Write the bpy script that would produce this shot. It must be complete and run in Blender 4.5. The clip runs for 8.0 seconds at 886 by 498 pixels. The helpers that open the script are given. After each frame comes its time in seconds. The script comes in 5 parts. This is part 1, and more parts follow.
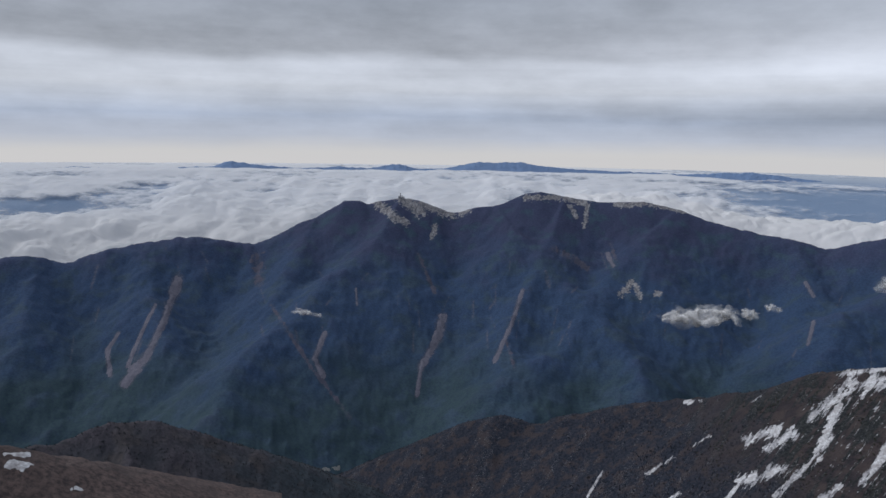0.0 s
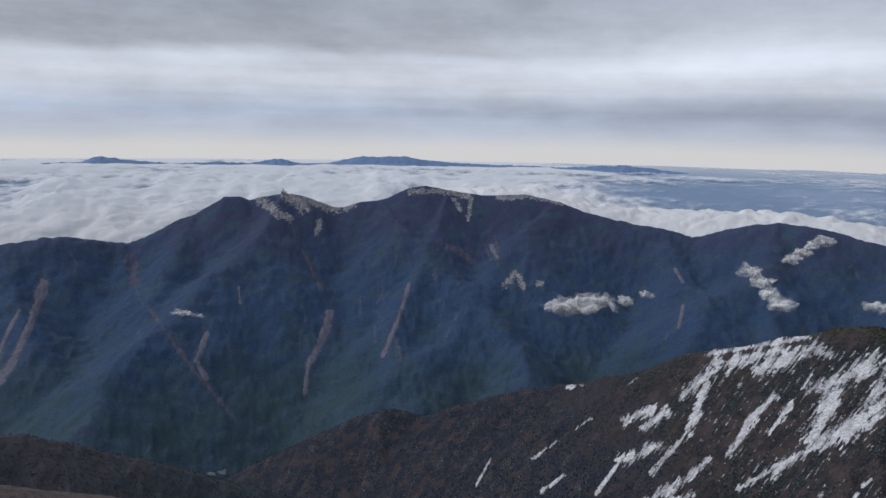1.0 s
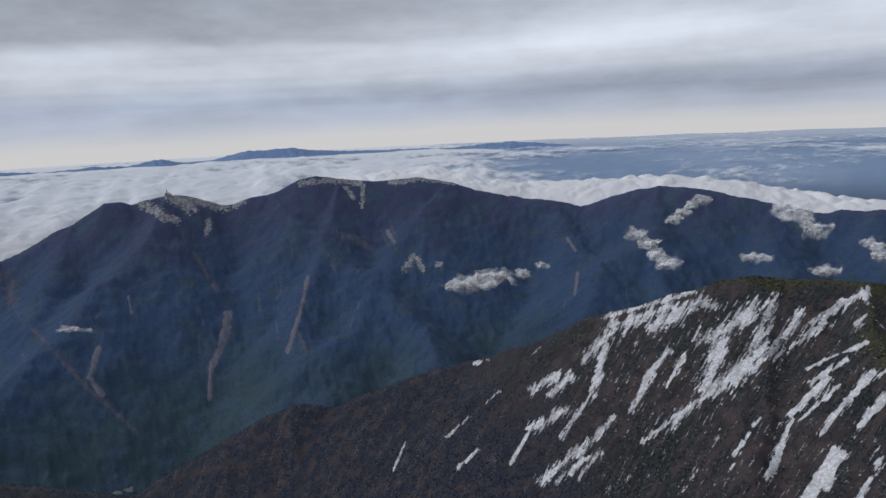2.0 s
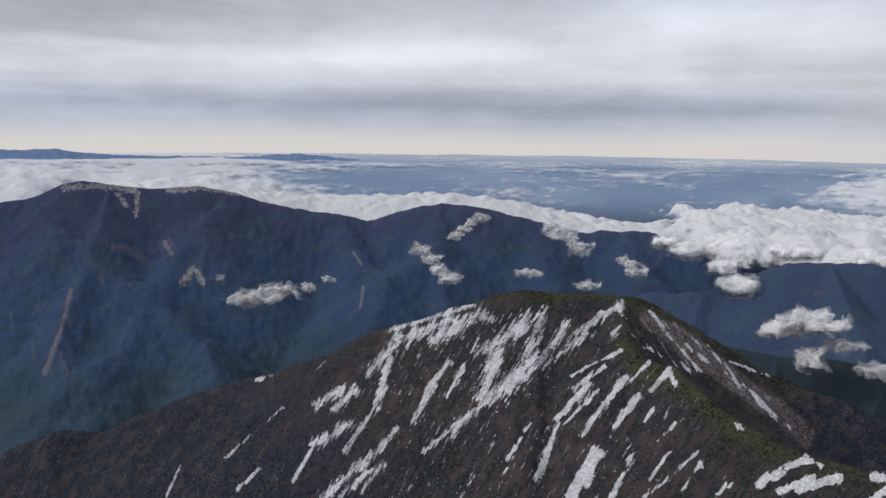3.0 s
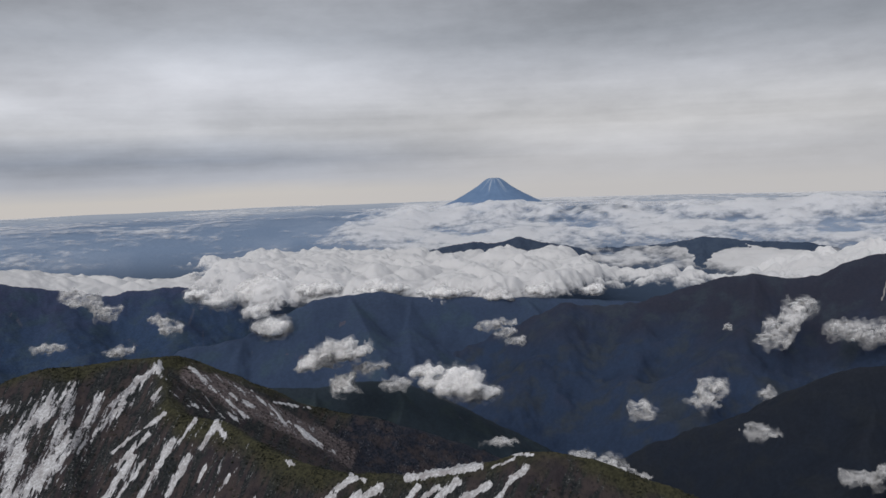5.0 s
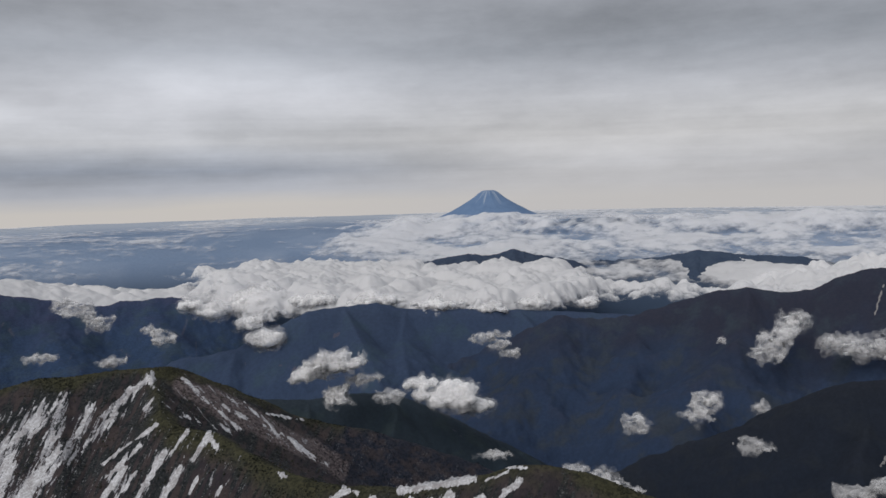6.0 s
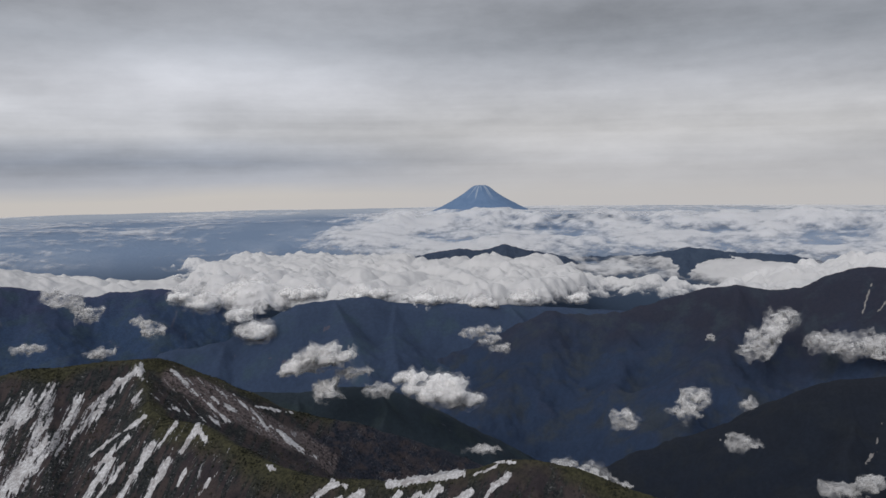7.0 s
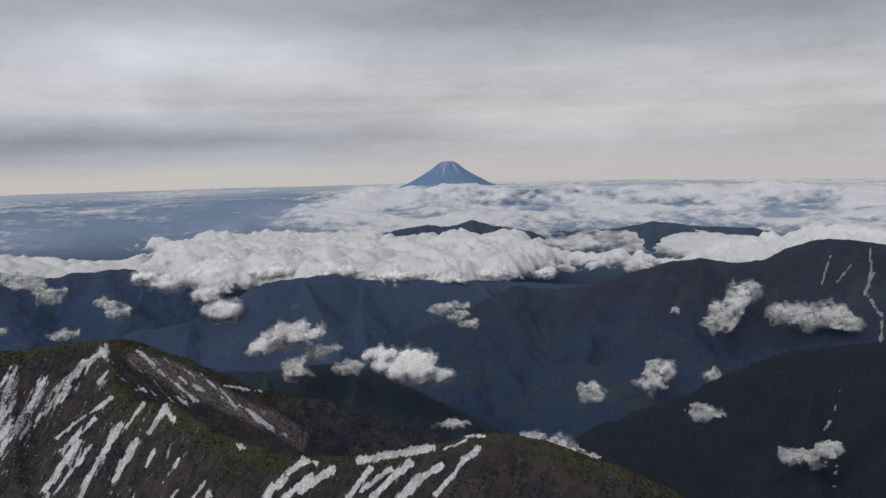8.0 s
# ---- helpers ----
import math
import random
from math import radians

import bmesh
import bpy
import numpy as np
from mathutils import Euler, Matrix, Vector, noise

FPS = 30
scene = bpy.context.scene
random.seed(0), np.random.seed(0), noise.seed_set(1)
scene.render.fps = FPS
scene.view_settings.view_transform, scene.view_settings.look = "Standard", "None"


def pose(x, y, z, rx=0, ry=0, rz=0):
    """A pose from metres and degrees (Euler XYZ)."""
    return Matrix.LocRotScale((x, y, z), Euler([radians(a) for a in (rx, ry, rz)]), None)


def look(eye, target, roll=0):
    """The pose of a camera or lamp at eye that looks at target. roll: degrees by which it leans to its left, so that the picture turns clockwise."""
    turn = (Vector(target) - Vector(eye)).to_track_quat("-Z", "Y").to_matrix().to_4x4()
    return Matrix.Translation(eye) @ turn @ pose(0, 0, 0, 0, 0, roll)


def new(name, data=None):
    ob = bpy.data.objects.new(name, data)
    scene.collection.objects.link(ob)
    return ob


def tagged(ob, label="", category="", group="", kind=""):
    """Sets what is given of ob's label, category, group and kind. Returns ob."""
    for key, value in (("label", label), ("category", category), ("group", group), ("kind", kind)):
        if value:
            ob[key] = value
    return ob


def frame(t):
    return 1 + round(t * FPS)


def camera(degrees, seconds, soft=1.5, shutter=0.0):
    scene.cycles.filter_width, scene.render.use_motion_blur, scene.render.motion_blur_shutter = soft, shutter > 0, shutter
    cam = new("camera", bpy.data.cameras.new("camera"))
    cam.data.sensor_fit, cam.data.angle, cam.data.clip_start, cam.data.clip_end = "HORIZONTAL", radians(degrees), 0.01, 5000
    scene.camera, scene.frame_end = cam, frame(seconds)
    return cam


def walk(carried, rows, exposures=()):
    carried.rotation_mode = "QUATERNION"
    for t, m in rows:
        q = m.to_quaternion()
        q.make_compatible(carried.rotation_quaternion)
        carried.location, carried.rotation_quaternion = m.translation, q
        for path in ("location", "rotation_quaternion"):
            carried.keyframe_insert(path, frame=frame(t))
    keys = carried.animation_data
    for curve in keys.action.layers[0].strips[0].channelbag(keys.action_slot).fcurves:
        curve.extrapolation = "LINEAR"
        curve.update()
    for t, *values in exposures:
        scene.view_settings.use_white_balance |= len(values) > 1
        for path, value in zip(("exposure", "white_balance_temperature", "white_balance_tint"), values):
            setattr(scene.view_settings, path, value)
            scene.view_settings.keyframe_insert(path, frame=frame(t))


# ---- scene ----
cam = camera(59.44, 8.0, soft=1.5)
EYE_Z = 900.0
# the camera turns where it stands: seconds, yaw, pitch, roll
TURN = [
    (0.0, 0.0, -8.284, -0.893), (0.5, -2.965, -8.493, 0.668), (1.0, -8.498, -8.576, -0.937), (1.2, -10.6, -9.144, 0.256),
    (2.3, -18.954, -9.605, 2.705), (2.5, -20.963, -9.432, 2.365), (3.0, -32.107, -9.095, -0.582), (3.5, -42.227, -6.673, -0.547),
    (4.0, -52.996, -5.776, 0.444), (4.5, -62.419, -5.124, 0.311), (5.0, -66.354, -5.686, 1.855), (5.2, -65.633, -5.321, 2.102),
    (6.3, -67.213, -4.752, 1.334), (6.5, -67.425, -4.857, 1.391), (7.0, -67.311, -5.24, 0.786), (7.5, -68.365, -5.924, 0.475),
    (8.0, -69.727, -7.021, 1.133),
]
walk(cam, [(t, pose(0, 0, EYE_Z, 90 + p, r, y)) for t, y, p, r in TURN],
     exposures=[(0.0, 0.11, 5980, 11.5), (0.5, 0.17, 5980, 11.5), (1.0, 0.18, 5950, 11.5), (2.5, 0.1, 6000, 11.5), (3.0, 0.22, 6200, 12), (3.5, 0.12, 6280, 12), (4.5, -0.03, 6350, 12), (8.0, -0.06, 6400, 12)])


# ---- node helpers ----
def value(tree, op, a, b=None, c=None):
    n = tree.nodes.new("ShaderNodeMath")
    n.operation = op
    for i, v in enumerate((a, b, c)):
        if v is None:
            continue
        if isinstance(v, (int, float)):
            n.inputs[i].default_value = v
        else:
            tree.links.new(v, n.inputs[i])
    return n.outputs[0]


def plug(tree, v, socket):
    if isinstance(v, (int, float)):
        socket.default_value = v
    elif isinstance(v, tuple):
        socket.default_value = (*v, 1.0) if len(v) == 3 and socket.type == "RGBA" else v
    else:
        tree.links.new(v, socket)


def blend(tree, fac, a, b):
    n = tree.nodes.new("ShaderNodeMix")
    n.data_type = "RGBA"
    plug(tree, fac, n.inputs[0])
    plug(tree, a, n.inputs[6])
    plug(tree, b, n.inputs[7])
    return n.outputs[2]


def cloudy(tree, vector, scale, detail=4.0, rough=0.55):
    n = tree.nodes.new("ShaderNodeTexNoise")
    if vector is not None:
        tree.links.new(vector, n.inputs["Vector"])
    n.inputs["Scale"].default_value = scale
    n.inputs["Detail"].default_value = detail
    n.inputs["Roughness"].default_value = rough
    return n.outputs[0]


def ramp(tree, fac, stops):
    n = tree.nodes.new("ShaderNodeValToRGB")
    tree.links.new(fac, n.inputs[0])
    e = n.color_ramp.elements
    while len(e) < len(stops):
        e.new(0.5)
    for el, (p, c) in zip(e, stops):
        el.position = p
        el.color = (c, c, c, 1) if isinstance(c, (int, float)) else (*c, 1)
    return n.outputs[0]


def spread(tree, v, lo, hi, a=0.0, b=1.0):
    n = tree.nodes.new("ShaderNodeMapRange")
    n.interpolation_type = "SMOOTHSTEP"
    plug(tree, v, n.inputs[0])
    for i, q in enumerate((lo, hi, a, b)):
        n.inputs[1 + i].default_value = q
    return n.outputs[0]


# ---- sky: a high overcast layer over a warm rim at the horizon ----
SUN_BEARING, SUN_HEIGHT = 78.0, 40.0
world = bpy.data.worlds.new("overcast")
scene.world = world
world.use_nodes = True
scene.cycles.transparent_max_bounces = 24
wt = world.node_tree
wt.nodes.clear()
coord = wt.nodes.new("ShaderNodeTexCoord")
parts = wt.nodes.new("ShaderNodeSeparateXYZ")
wt.links.new(coord.outputs["Generated"], parts.inputs[0])
sx, sy, sz = parts.outputs
rise = value(wt, "MULTIPLY", value(wt, "ARCSINE", sz), 57.2958)
bearing = value(wt, "MULTIPLY", value(wt, "ARCTAN2", value(wt, "MULTIPLY", sx, -1.0), sy), 57.2958)


def sky_vector(ka, ke, seed):
    n = wt.nodes.new("ShaderNodeCombineXYZ")
    wt.links.new(value(wt, "MULTIPLY", bearing, ka), n.inputs[0])
    wt.links.new(value(wt, "MULTIPLY", rise, ke), n.inputs[1])
    n.inputs[2].default_value = seed
    return n.outputs[0]


def bank_of(az, el, w, h, amount):
    a = value(wt, "DIVIDE", value(wt, "SUBTRACT", bearing, az), w)
    e = value(wt, "DIVIDE", value(wt, "SUBTRACT", lifted, el), h)
    s = value(wt, "ADD", value(wt, "MULTIPLY", a, a), value(wt, "MULTIPLY", e, e))
    return value(wt, "MULTIPLY", value(wt, "EXPONENT", value(wt, "MULTIPLY", s, -1.0)), amount)


warp = cloudy(wt, sky_vector(0.045, 0.16, 3.1), 1.0, 5.0, 0.55)
lifted = value(wt, "ADD", rise, value(wt, "MULTIPLY", value(wt, "SUBTRACT", warp, 0.5), 3.0))
lifted_low = value(wt, "ADD", rise, value(wt, "MULTIPLY", value(wt, "SUBTRACT", cloudy(wt, sky_vector(0.05, 0.3, 5.1), 1.0, 5.0, 0.6), 0.5), 1.1))
base = ramp(wt, spread(wt, lifted_low, -4.0, 16.0), [
    (0.0, (0.50, 0.53, 0.58)), (0.020, (0.605, 0.572, 0.530)), (0.052, (0.60, 0.572, 0.528)), (0.098, (0.465, 0.485, 0.525)),
    (0.17, (0.41, 0.453, 0.53)), (0.30, (0.565, 0.575, 0.595)), (0.52, (0.54, 0.55, 0.575)), (0.75, (0.40, 0.42, 0.45)), (1.0, (0.41, 0.425, 0.45))])
# the layer is thinner and warmer low in the east
east = value(wt, "MULTIPLY", spread(wt, bearing, -48, -76), value(wt, "SUBTRACT", 1.0, spread(wt, rise, 3.0, 7.5)))
base = blend(wt, value(wt, "MULTIPLY", east, 0.75), base, (0.545, 0.535, 0.525))
banks = 0.0
for az, el, w, h, amount in [(-30, 1.5, 20, 1.1, -0.22), (-50, 1.2, 14, 0.9, -0.18), (-30, 4.9, 15, 1.3, 0.26), (-52, 8.0, 11, 2.2, 0.36), (-78, 10.4, 14, 2.2, -0.28), (12, 3.4, 26, 1.6, -0.05), (-64, 4.6, 9, 1.1, 0.06), (-88, 6.0, 13, 2.4, 0.05), (-40, 13, 9, 2.0, -0.15), (-60, 3.1, 9, 0.7, -0.07), (-96, 8.0, 12, 5.0, -0.16), (-66, 12.5, 14, 2.2, -0.12)]:
    banks = value(wt, "ADD", bank_of(az, el, w, h, amount), banks)
# a grey sheet with a sharp lower edge in the west
slab = value(wt, "MULTIPLY", spread(wt, lifted, 5.0, 6.1), spread(wt, bearing, -34, 4))
slab = value(wt, "MULTIPLY", slab, value(wt, "ADD", -0.33, value(wt, "MULTIPLY", spread(wt, rise, 6.5, 11.0), 0.12)))
banks = value(wt, "ADD", banks, slab)
streaks = value(wt, "MULTIPLY", value(wt, "SUBTRACT", cloudy(wt, sky_vector(0.06, 0.34, 7.7), 1.0, 7.0, 0.55), 0.5), 0.42)
wisps = value(wt, "MULTIPLY", value(wt, "SUBTRACT", cloudy(wt, sky_vector(0.10, 0.22, 1.3), 1.0, 7.0, 0.6), 0.5), 0.42)
curls = value(wt, "MULTIPLY", value(wt, "SUBTRACT", cloudy(wt, sky_vector(0.22, 0.55, 4.4), 1.0, 8.0, 0.62), 0.5), 0.32)
bands = value(wt, "MULTIPLY", value(wt, "SUBTRACT", cloudy(wt, sky_vector(0.035, 1.2, 2.2), 1.0, 8.0, 0.6), 0.5), value(wt, "SUBTRACT", 0.30, spread(wt, rise, 3.0, 9.0, 0.0, 0.24)))
wisps = value(wt, "ADD", value(wt, "ADD", wisps, curls), bands)
fade = spread(wt, rise, -1.8, 1.5)
tone = value(wt, "ADD", 1.0, value(wt, "ADD", banks, value(wt, "MULTIPLY", fade, value(wt, "ADD", streaks, wisps))))
grey = wt.nodes.new("ShaderNodeVectorMath")
grey.operation = "SCALE"
wt.links.new(base, grey.inputs[0])
wt.links.new(tone, grey.inputs["Scale"])
nishita = wt.nodes.new("ShaderNodeTexSky")
nishita.sky_type = "NISHITA"
nishita.sun_disc = False
nishita.sun_elevation = radians(SUN_HEIGHT)
nishita.sun_rotation = radians(-SUN_BEARING)
blue = wt.nodes.new("ShaderNodeVectorMath")
blue.operation = "SCALE"
wt.links.new(nishita.outputs[0], blue.inputs[0])
blue.inputs["Scale"].default_value = 0.08
veil = blend(wt, 0.94, blue.outputs[0], grey.outputs[0])
ground_side = spread(wt, rise, -3.2, -2.2)
sky_colour = blend(wt, ground_side, (0.16, 0.19, 0.25), veil)
background = wt.nodes.new("ShaderNodeBackground")
wt.links.new(sky_colour, background.inputs[0])
background.inputs[1].default_value = 1.0
out = wt.nodes.new("ShaderNodeOutputWorld")
wt.links.new(background.outputs[0], out.inputs[0])

sun = new("sun", bpy.data.lights.new("sun", "SUN"))
sun.data.energy, sun.data.angle, sun.data.color = 1.75, radians(50), (1.0, 0.96, 0.9)
sa, se = radians(SUN_BEARING), radians(SUN_HEIGHT)
sun.matrix_world = look((0, 0, 3000), (0 + 1000 * math.sin(sa) * math.cos(se), -1000 * math.cos(sa) * math.cos(se), 3000 - 1000 * math.sin(se)))


# ---- noise and terrain helpers ----
def hashed(ix, iy, iz):
    h = (ix * 374761393 + iy * 668265263 + iz * 2147483647 + 1274126177) & 0xFFFFFFFF
    h = ((h ^ (h >> 13)) * 1274126177) & 0xFFFFFFFF
    h = ((h ^ (h >> 16)) * 2246822519) & 0xFFFFFFFF
    return ((h ^ (h >> 15)) & 0xFFFFFF) / float(0xFFFFFF)


def lattice(x, y, z):
    fx, fy, fz = np.floor(x), np.floor(y), np.floor(z)
    ix, iy, iz = fx.astype(np.int64), fy.astype(np.int64), fz.astype(np.int64)
    u, v, w = x - fx, y - fy, z - fz
    u, v, w = (q * q * q * (q * (q * 6 - 15) + 10) for q in (u, v, w))
    total = 0.0
    for dx in (0, 1):
        for dy in (0, 1):
            for dz in (0, 1):
                k = (u if dx else 1 - u) * (v if dy else 1 - v) * (w if dz else 1 - w)
                total = total + k * hashed(ix + dx, iy + dy, iz + dz)
    return total * 2 - 1


def fbm(x, y, z=0.0, octaves=4, gain=0.5, ridged=False):
    x, y = np.asarray(x, float), np.asarray(y, float)
    z = np.zeros_like(x) + z
    total, amp, norm = 0.0, 1.0, 0.0
    for o in range(octaves):
        n = lattice(x + o * 17.3, y - o * 9.1, z + o * 5.7)
        if ridged:
            n = 1 - 2 * np.abs(n)
        total, norm, amp = total + amp * n, norm + amp, amp * gain
        x, y, z = x * 2.03, y * 2.03, z * 2.03
    return total / norm


def smooth(v, lo, hi):
    q = np.clip((v - lo) / (hi - lo), 0, 1)
    return q * q * (3 - 2 * q)


def place(az, el, r):
    """The point at a bearing (degrees, positive to the west), a rise and a level distance from the summit."""
    a = radians(az)
    return (-r * math.sin(a), r * math.cos(a), EYE_Z + r * math.tan(radians(el)))


def crest(rows):
    return np.array([place(*p) for p in rows])


def spurs(line, step, fall, length, rng, side=-1, wobble=0.25):
    """Side ridges that run down from a crest, towards the summit (side -1) or away from it."""
    made, run = [], 0.0
    for a, b in zip(line[:-1], line[1:]):
        run += math.hypot(*(b - a)[:2])
        if run < step:
            continue
        run = rng.uniform(-0.3, 0.3) * step
        out = np.array([a[0], a[1]]) / math.hypot(a[0], a[1]) * side
        across = np.array([-out[1], out[0]])
        n, bend = 5, rng.uniform(-wobble, wobble)
        reach = length * rng.uniform(0.6, 1.15)
        pts = [a.copy()]
        for i in range(1, n + 1):
            s = reach * i / n
            xy = a[:2] + out * s + across * (bend * s + rng.uniform(-0.05, 0.05) * reach)
            pts.append(np.array([*xy, a[2] - fall * s * (1.12 - 0.24 * i / n) + rng.uniform(-0.015, 0.015) * reach]))
        made.append(np.array(pts))
    return made


def raised(X, Y, lines, reach=0.0):
    """The highest of many roofs: each crest line with its own side slope."""
    shape = X.shape
    X, Y = X.ravel(), Y.ravel()
    best = np.full(X.shape, -1e9)
    for line, slope in lines:
        for a, b in zip(line[:-1], line[1:]):
            d = b - a
            long = math.hypot(d[0], d[1])
            if slope > 0 and reach:
                near = np.flatnonzero((np.abs(X - (a[0] + b[0]) / 2) < long / 2 + reach) & (np.abs(Y - (a[1] + b[1]) / 2) < long / 2 + reach))
                if not len(near):
                    continue
            else:
                near = slice(None)
            x, y = X[near], Y[near]
            q = np.clip(((x - a[0]) * d[0] + (y - a[1]) * d[1]) / max(long * long, 1e-6), 0, 1)
            gap = np.hypot(x - a[0] - q * d[0], y - a[1] - q * d[1])
            best[near] = np.maximum(best[near], a[2] + q * d[2] - slope * gap)
    return best.reshape(shape)


def eased(Z, times):
    """Wear a height field down a little, as weather does."""
    for _ in range(times):
        P = np.pad(Z, 1, mode="edge")
        Z = (P[:-2, 1:-1] + P[2:, 1:-1] + P[1:-1, :-2] + P[1:-1, 2:] + 2 * Z) / 6
    return Z


def branches(lines, fall, share, rng):
    """Lesser ridges that leave the side ridges to either side."""
    made = []
    for line in lines:
        for i in range(1, len(line) - 1):
            d = line[i + 1] - line[i]
            whole = math.hypot(*(line[-1] - line[i])[:2])
            for side in (-1, 1):
                if rng.random() < 0.2:
                    continue
                turn = side * radians(rng.uniform(38, 68))
                w = np.array([d[0] * math.cos(turn) - d[1] * math.sin(turn), d[0] * math.sin(turn) + d[1] * math.cos(turn)])
                w /= max(math.hypot(*w), 1e-6)
                n = share * whole * rng.uniform(0.6, 1.2) + 40
                a = line[i] + (line[i + 1] - line[i]) * rng.uniform(0, 0.6)
                m = a[:2] + w * n * 0.5 + np.array([rng.uniform(-0.08, 0.08) * n, rng.uniform(-0.08, 0.08) * n])
                e = a[:2] + w * n + np.array([rng.uniform(-0.15, 0.15) * n, rng.uniform(-0.15, 0.15) * n])
                made.append(np.array([a, [*m, a[2] - fall * n * 0.5], [*e, a[2] - fall * n * 1.05]]))
    return made


class Land:
    """A piece of country on a grid of bearings and distances."""

    def __init__(self, az0, az1, daz, r0, r1, dr, r2=0.0, dr2=0.0):
        self.az = np.arange(az0, az1 + 1e-6, daz)
        self.r = np.arange(r0, r1 + 1e-6, dr)
        if r2:
            self.r = np.concatenate([self.r, np.arange(self.r[-1] + dr2, r2, dr2)])
        self.A, self.D = np.meshgrid(self.az, self.r)
        a = np.radians(self.A)
        self.X, self.Y = -self.D * np.sin(a), self.D * np.cos(a)
        self.Z = np.zeros_like(self.X)

    def rise(self):
        return np.degrees(np.arctan2(self.Z - EYE_Z, self.D))

    def near(self, marks, wider=1.0):
        """How far inside a set of strips (bearing, rise, bearing, rise, half width) each point lies: 1 on the axis, 0 at the edge."""
        E, best = self.rise(), np.full(self.X.shape, -9.0)
        for a0, e0, a1, e1, w in marks:
            c = math.cos(radians((e0 + e1) / 2))
            da, de = (a1 - a0) * c, e1 - e0
            pa, pe = (self.A - a0) * c, E - e0
            q = np.clip((pa * da + pe * de) / max(da * da + de * de, 1e-9), 0, 1)
            best = np.maximum(best, 1 - np.hypot(pa - q * da, pe - q * de) / (w * wider))
        return best

    def mesh(self, name, Z=None, keep=None):
        Z = self.Z if Z is None else Z
        n, m = self.X.shape
        idx = np.arange(n * m).reshape(n, m)
        quads = np.stack([idx[:-1, :-1], idx[:-1, 1:], idx[1:, 1:], idx[1:, :-1]], -1)
        if self.az[-1] > self.az[0]:
            quads = quads[..., ::-1]
        if keep is not None:
            quads = quads[keep]
        quads = quads.reshape(-1, 4)
        used, flat = np.unique(quads, return_inverse=True)
        co = np.stack([self.X, self.Y, Z], -1).reshape(-1, 3)[used]
        return grid_mesh(name, co, flat.reshape(-1, 4)), used


def grid_mesh(name, co, faces):
    me = bpy.data.meshes.new(name)
    k = faces.shape[1]
    me.vertices.add(len(co))
    me.vertices.foreach_set("co", np.ascontiguousarray(co, np.float32).ravel())
    me.loops.add(faces.size)
    me.loops.foreach_set("vertex_index", faces.ravel().astype(np.int32))
    me.polygons.add(len(faces))
    me.polygons.foreach_set("loop_start", np.arange(0, faces.size, k, dtype=np.int32))
    me.polygons.foreach_set("use_smooth", np.ones(len(faces), bool))
    me.update()
    me.validate()
    return me


def mark_spurs(me, land, used, size):
    """Note where the land stands proud of its surroundings (spurs) and where it lies below them (gullies)."""
    mark(me, "spur", np.clip((land.Z - eased(land.Z, 60)) / size, -1, 1).ravel()[used])


def mark(me, name, values):
    at = me.attributes.new(name, "FLOAT", "POINT")
    at.data.foreach_set("value", np.ascontiguousarray(values, np.float32))


def top(name, me, material, label, category, kind="", group=""):
    ob = new(name, me)
    me.materials.append(material)
    return tagged(ob, label, category, group, kind)


def part(name, me, material, parent, label=""):
    ob = new(name, me)
    if not me.materials:
        me.materials.append(material)
    ob.parent = parent
    return tagged(ob, label)


def islands(faces):
    """The connected pieces of a set of quads: a number for each quad."""
    root = np.arange(faces.max() + 1)
    for _ in range(200):
        low = root[faces].min(1)
        new_root = root.copy()
        np.minimum.at(new_root, faces.ravel(), np.repeat(low, faces.shape[1]))
        new_root = new_root[new_root]
        if (new_root == root).all():
            break
        root = new_root
    return root[faces[:, 0]]


def draped(land, field, height, name, material, parent, label, least, most=250):
    """Lay a thin covering on the land where the field is above nought: one mesh for each patch, the scraps together."""
    lift = np.clip(field * 3.0, -1, 1) * height
    wet = field > -0.02
    keep = wet[:-1, :-1] | wet[:-1, 1:] | wet[1:, 1:] | wet[1:, :-1]
    n, m = land.X.shape
    idx = np.arange(n * m).reshape(n, m)
    quads = np.stack([idx[:-1, :-1], idx[:-1, 1:], idx[1:, 1:], idx[1:, :-1]], -1)[keep]
    if land.az[-1] > land.az[0]:
        quads = quads[:, ::-1]
    if not len(quads):
        return
    co = np.stack([land.X, land.Y, land.Z + lift], -1).reshape(-1, 3)
    ids = islands(quads)
    names, counts = np.unique(ids, return_counts=True)
    big = [g for g, c in sorted(zip(names, counts), key=lambda p: -p[1]) if c >= least][:most]
    for g in big:
        sel = quads[ids == g]
        used, flat = np.unique(sel, return_inverse=True)
        part(name, grid_mesh(name, co[used], flat.reshape(-1, 4)), material, parent, label)
    rest = quads[~np.isin(ids, big)]
    if len(rest):
        used, flat = np.unique(rest, return_inverse=True)
        ob = part(name + "_scraps", grid_mesh(name, co[used], flat.reshape(-1, 4)), material, parent)
        tagged(ob, kind="stuff")


# ---- materials ----
def material(name, rough=0.9):
    m = bpy.data.materials.new(name)
    m.use_nodes = True
    t = m.node_tree
    b = t.nodes["Principled BSDF"]
    b.inputs["Roughness"].default_value = rough
    b.inputs["Specular IOR Level"].default_value = 0.15
    return m, t, b


def where(tree):
    n = tree.nodes.new("ShaderNodeNewGeometry")
    return n.outputs["Position"]


def level(tree):
    n = tree.nodes.new("ShaderNodeSeparateXYZ")
    tree.links.new(where(tree), n.inputs[0])
    return n.outputs[2]


def attribute(tree, name):
    n = tree.nodes.new("ShaderNodeAttribute")
    n.attribute_name = name
    return n.outputs["Fac"]


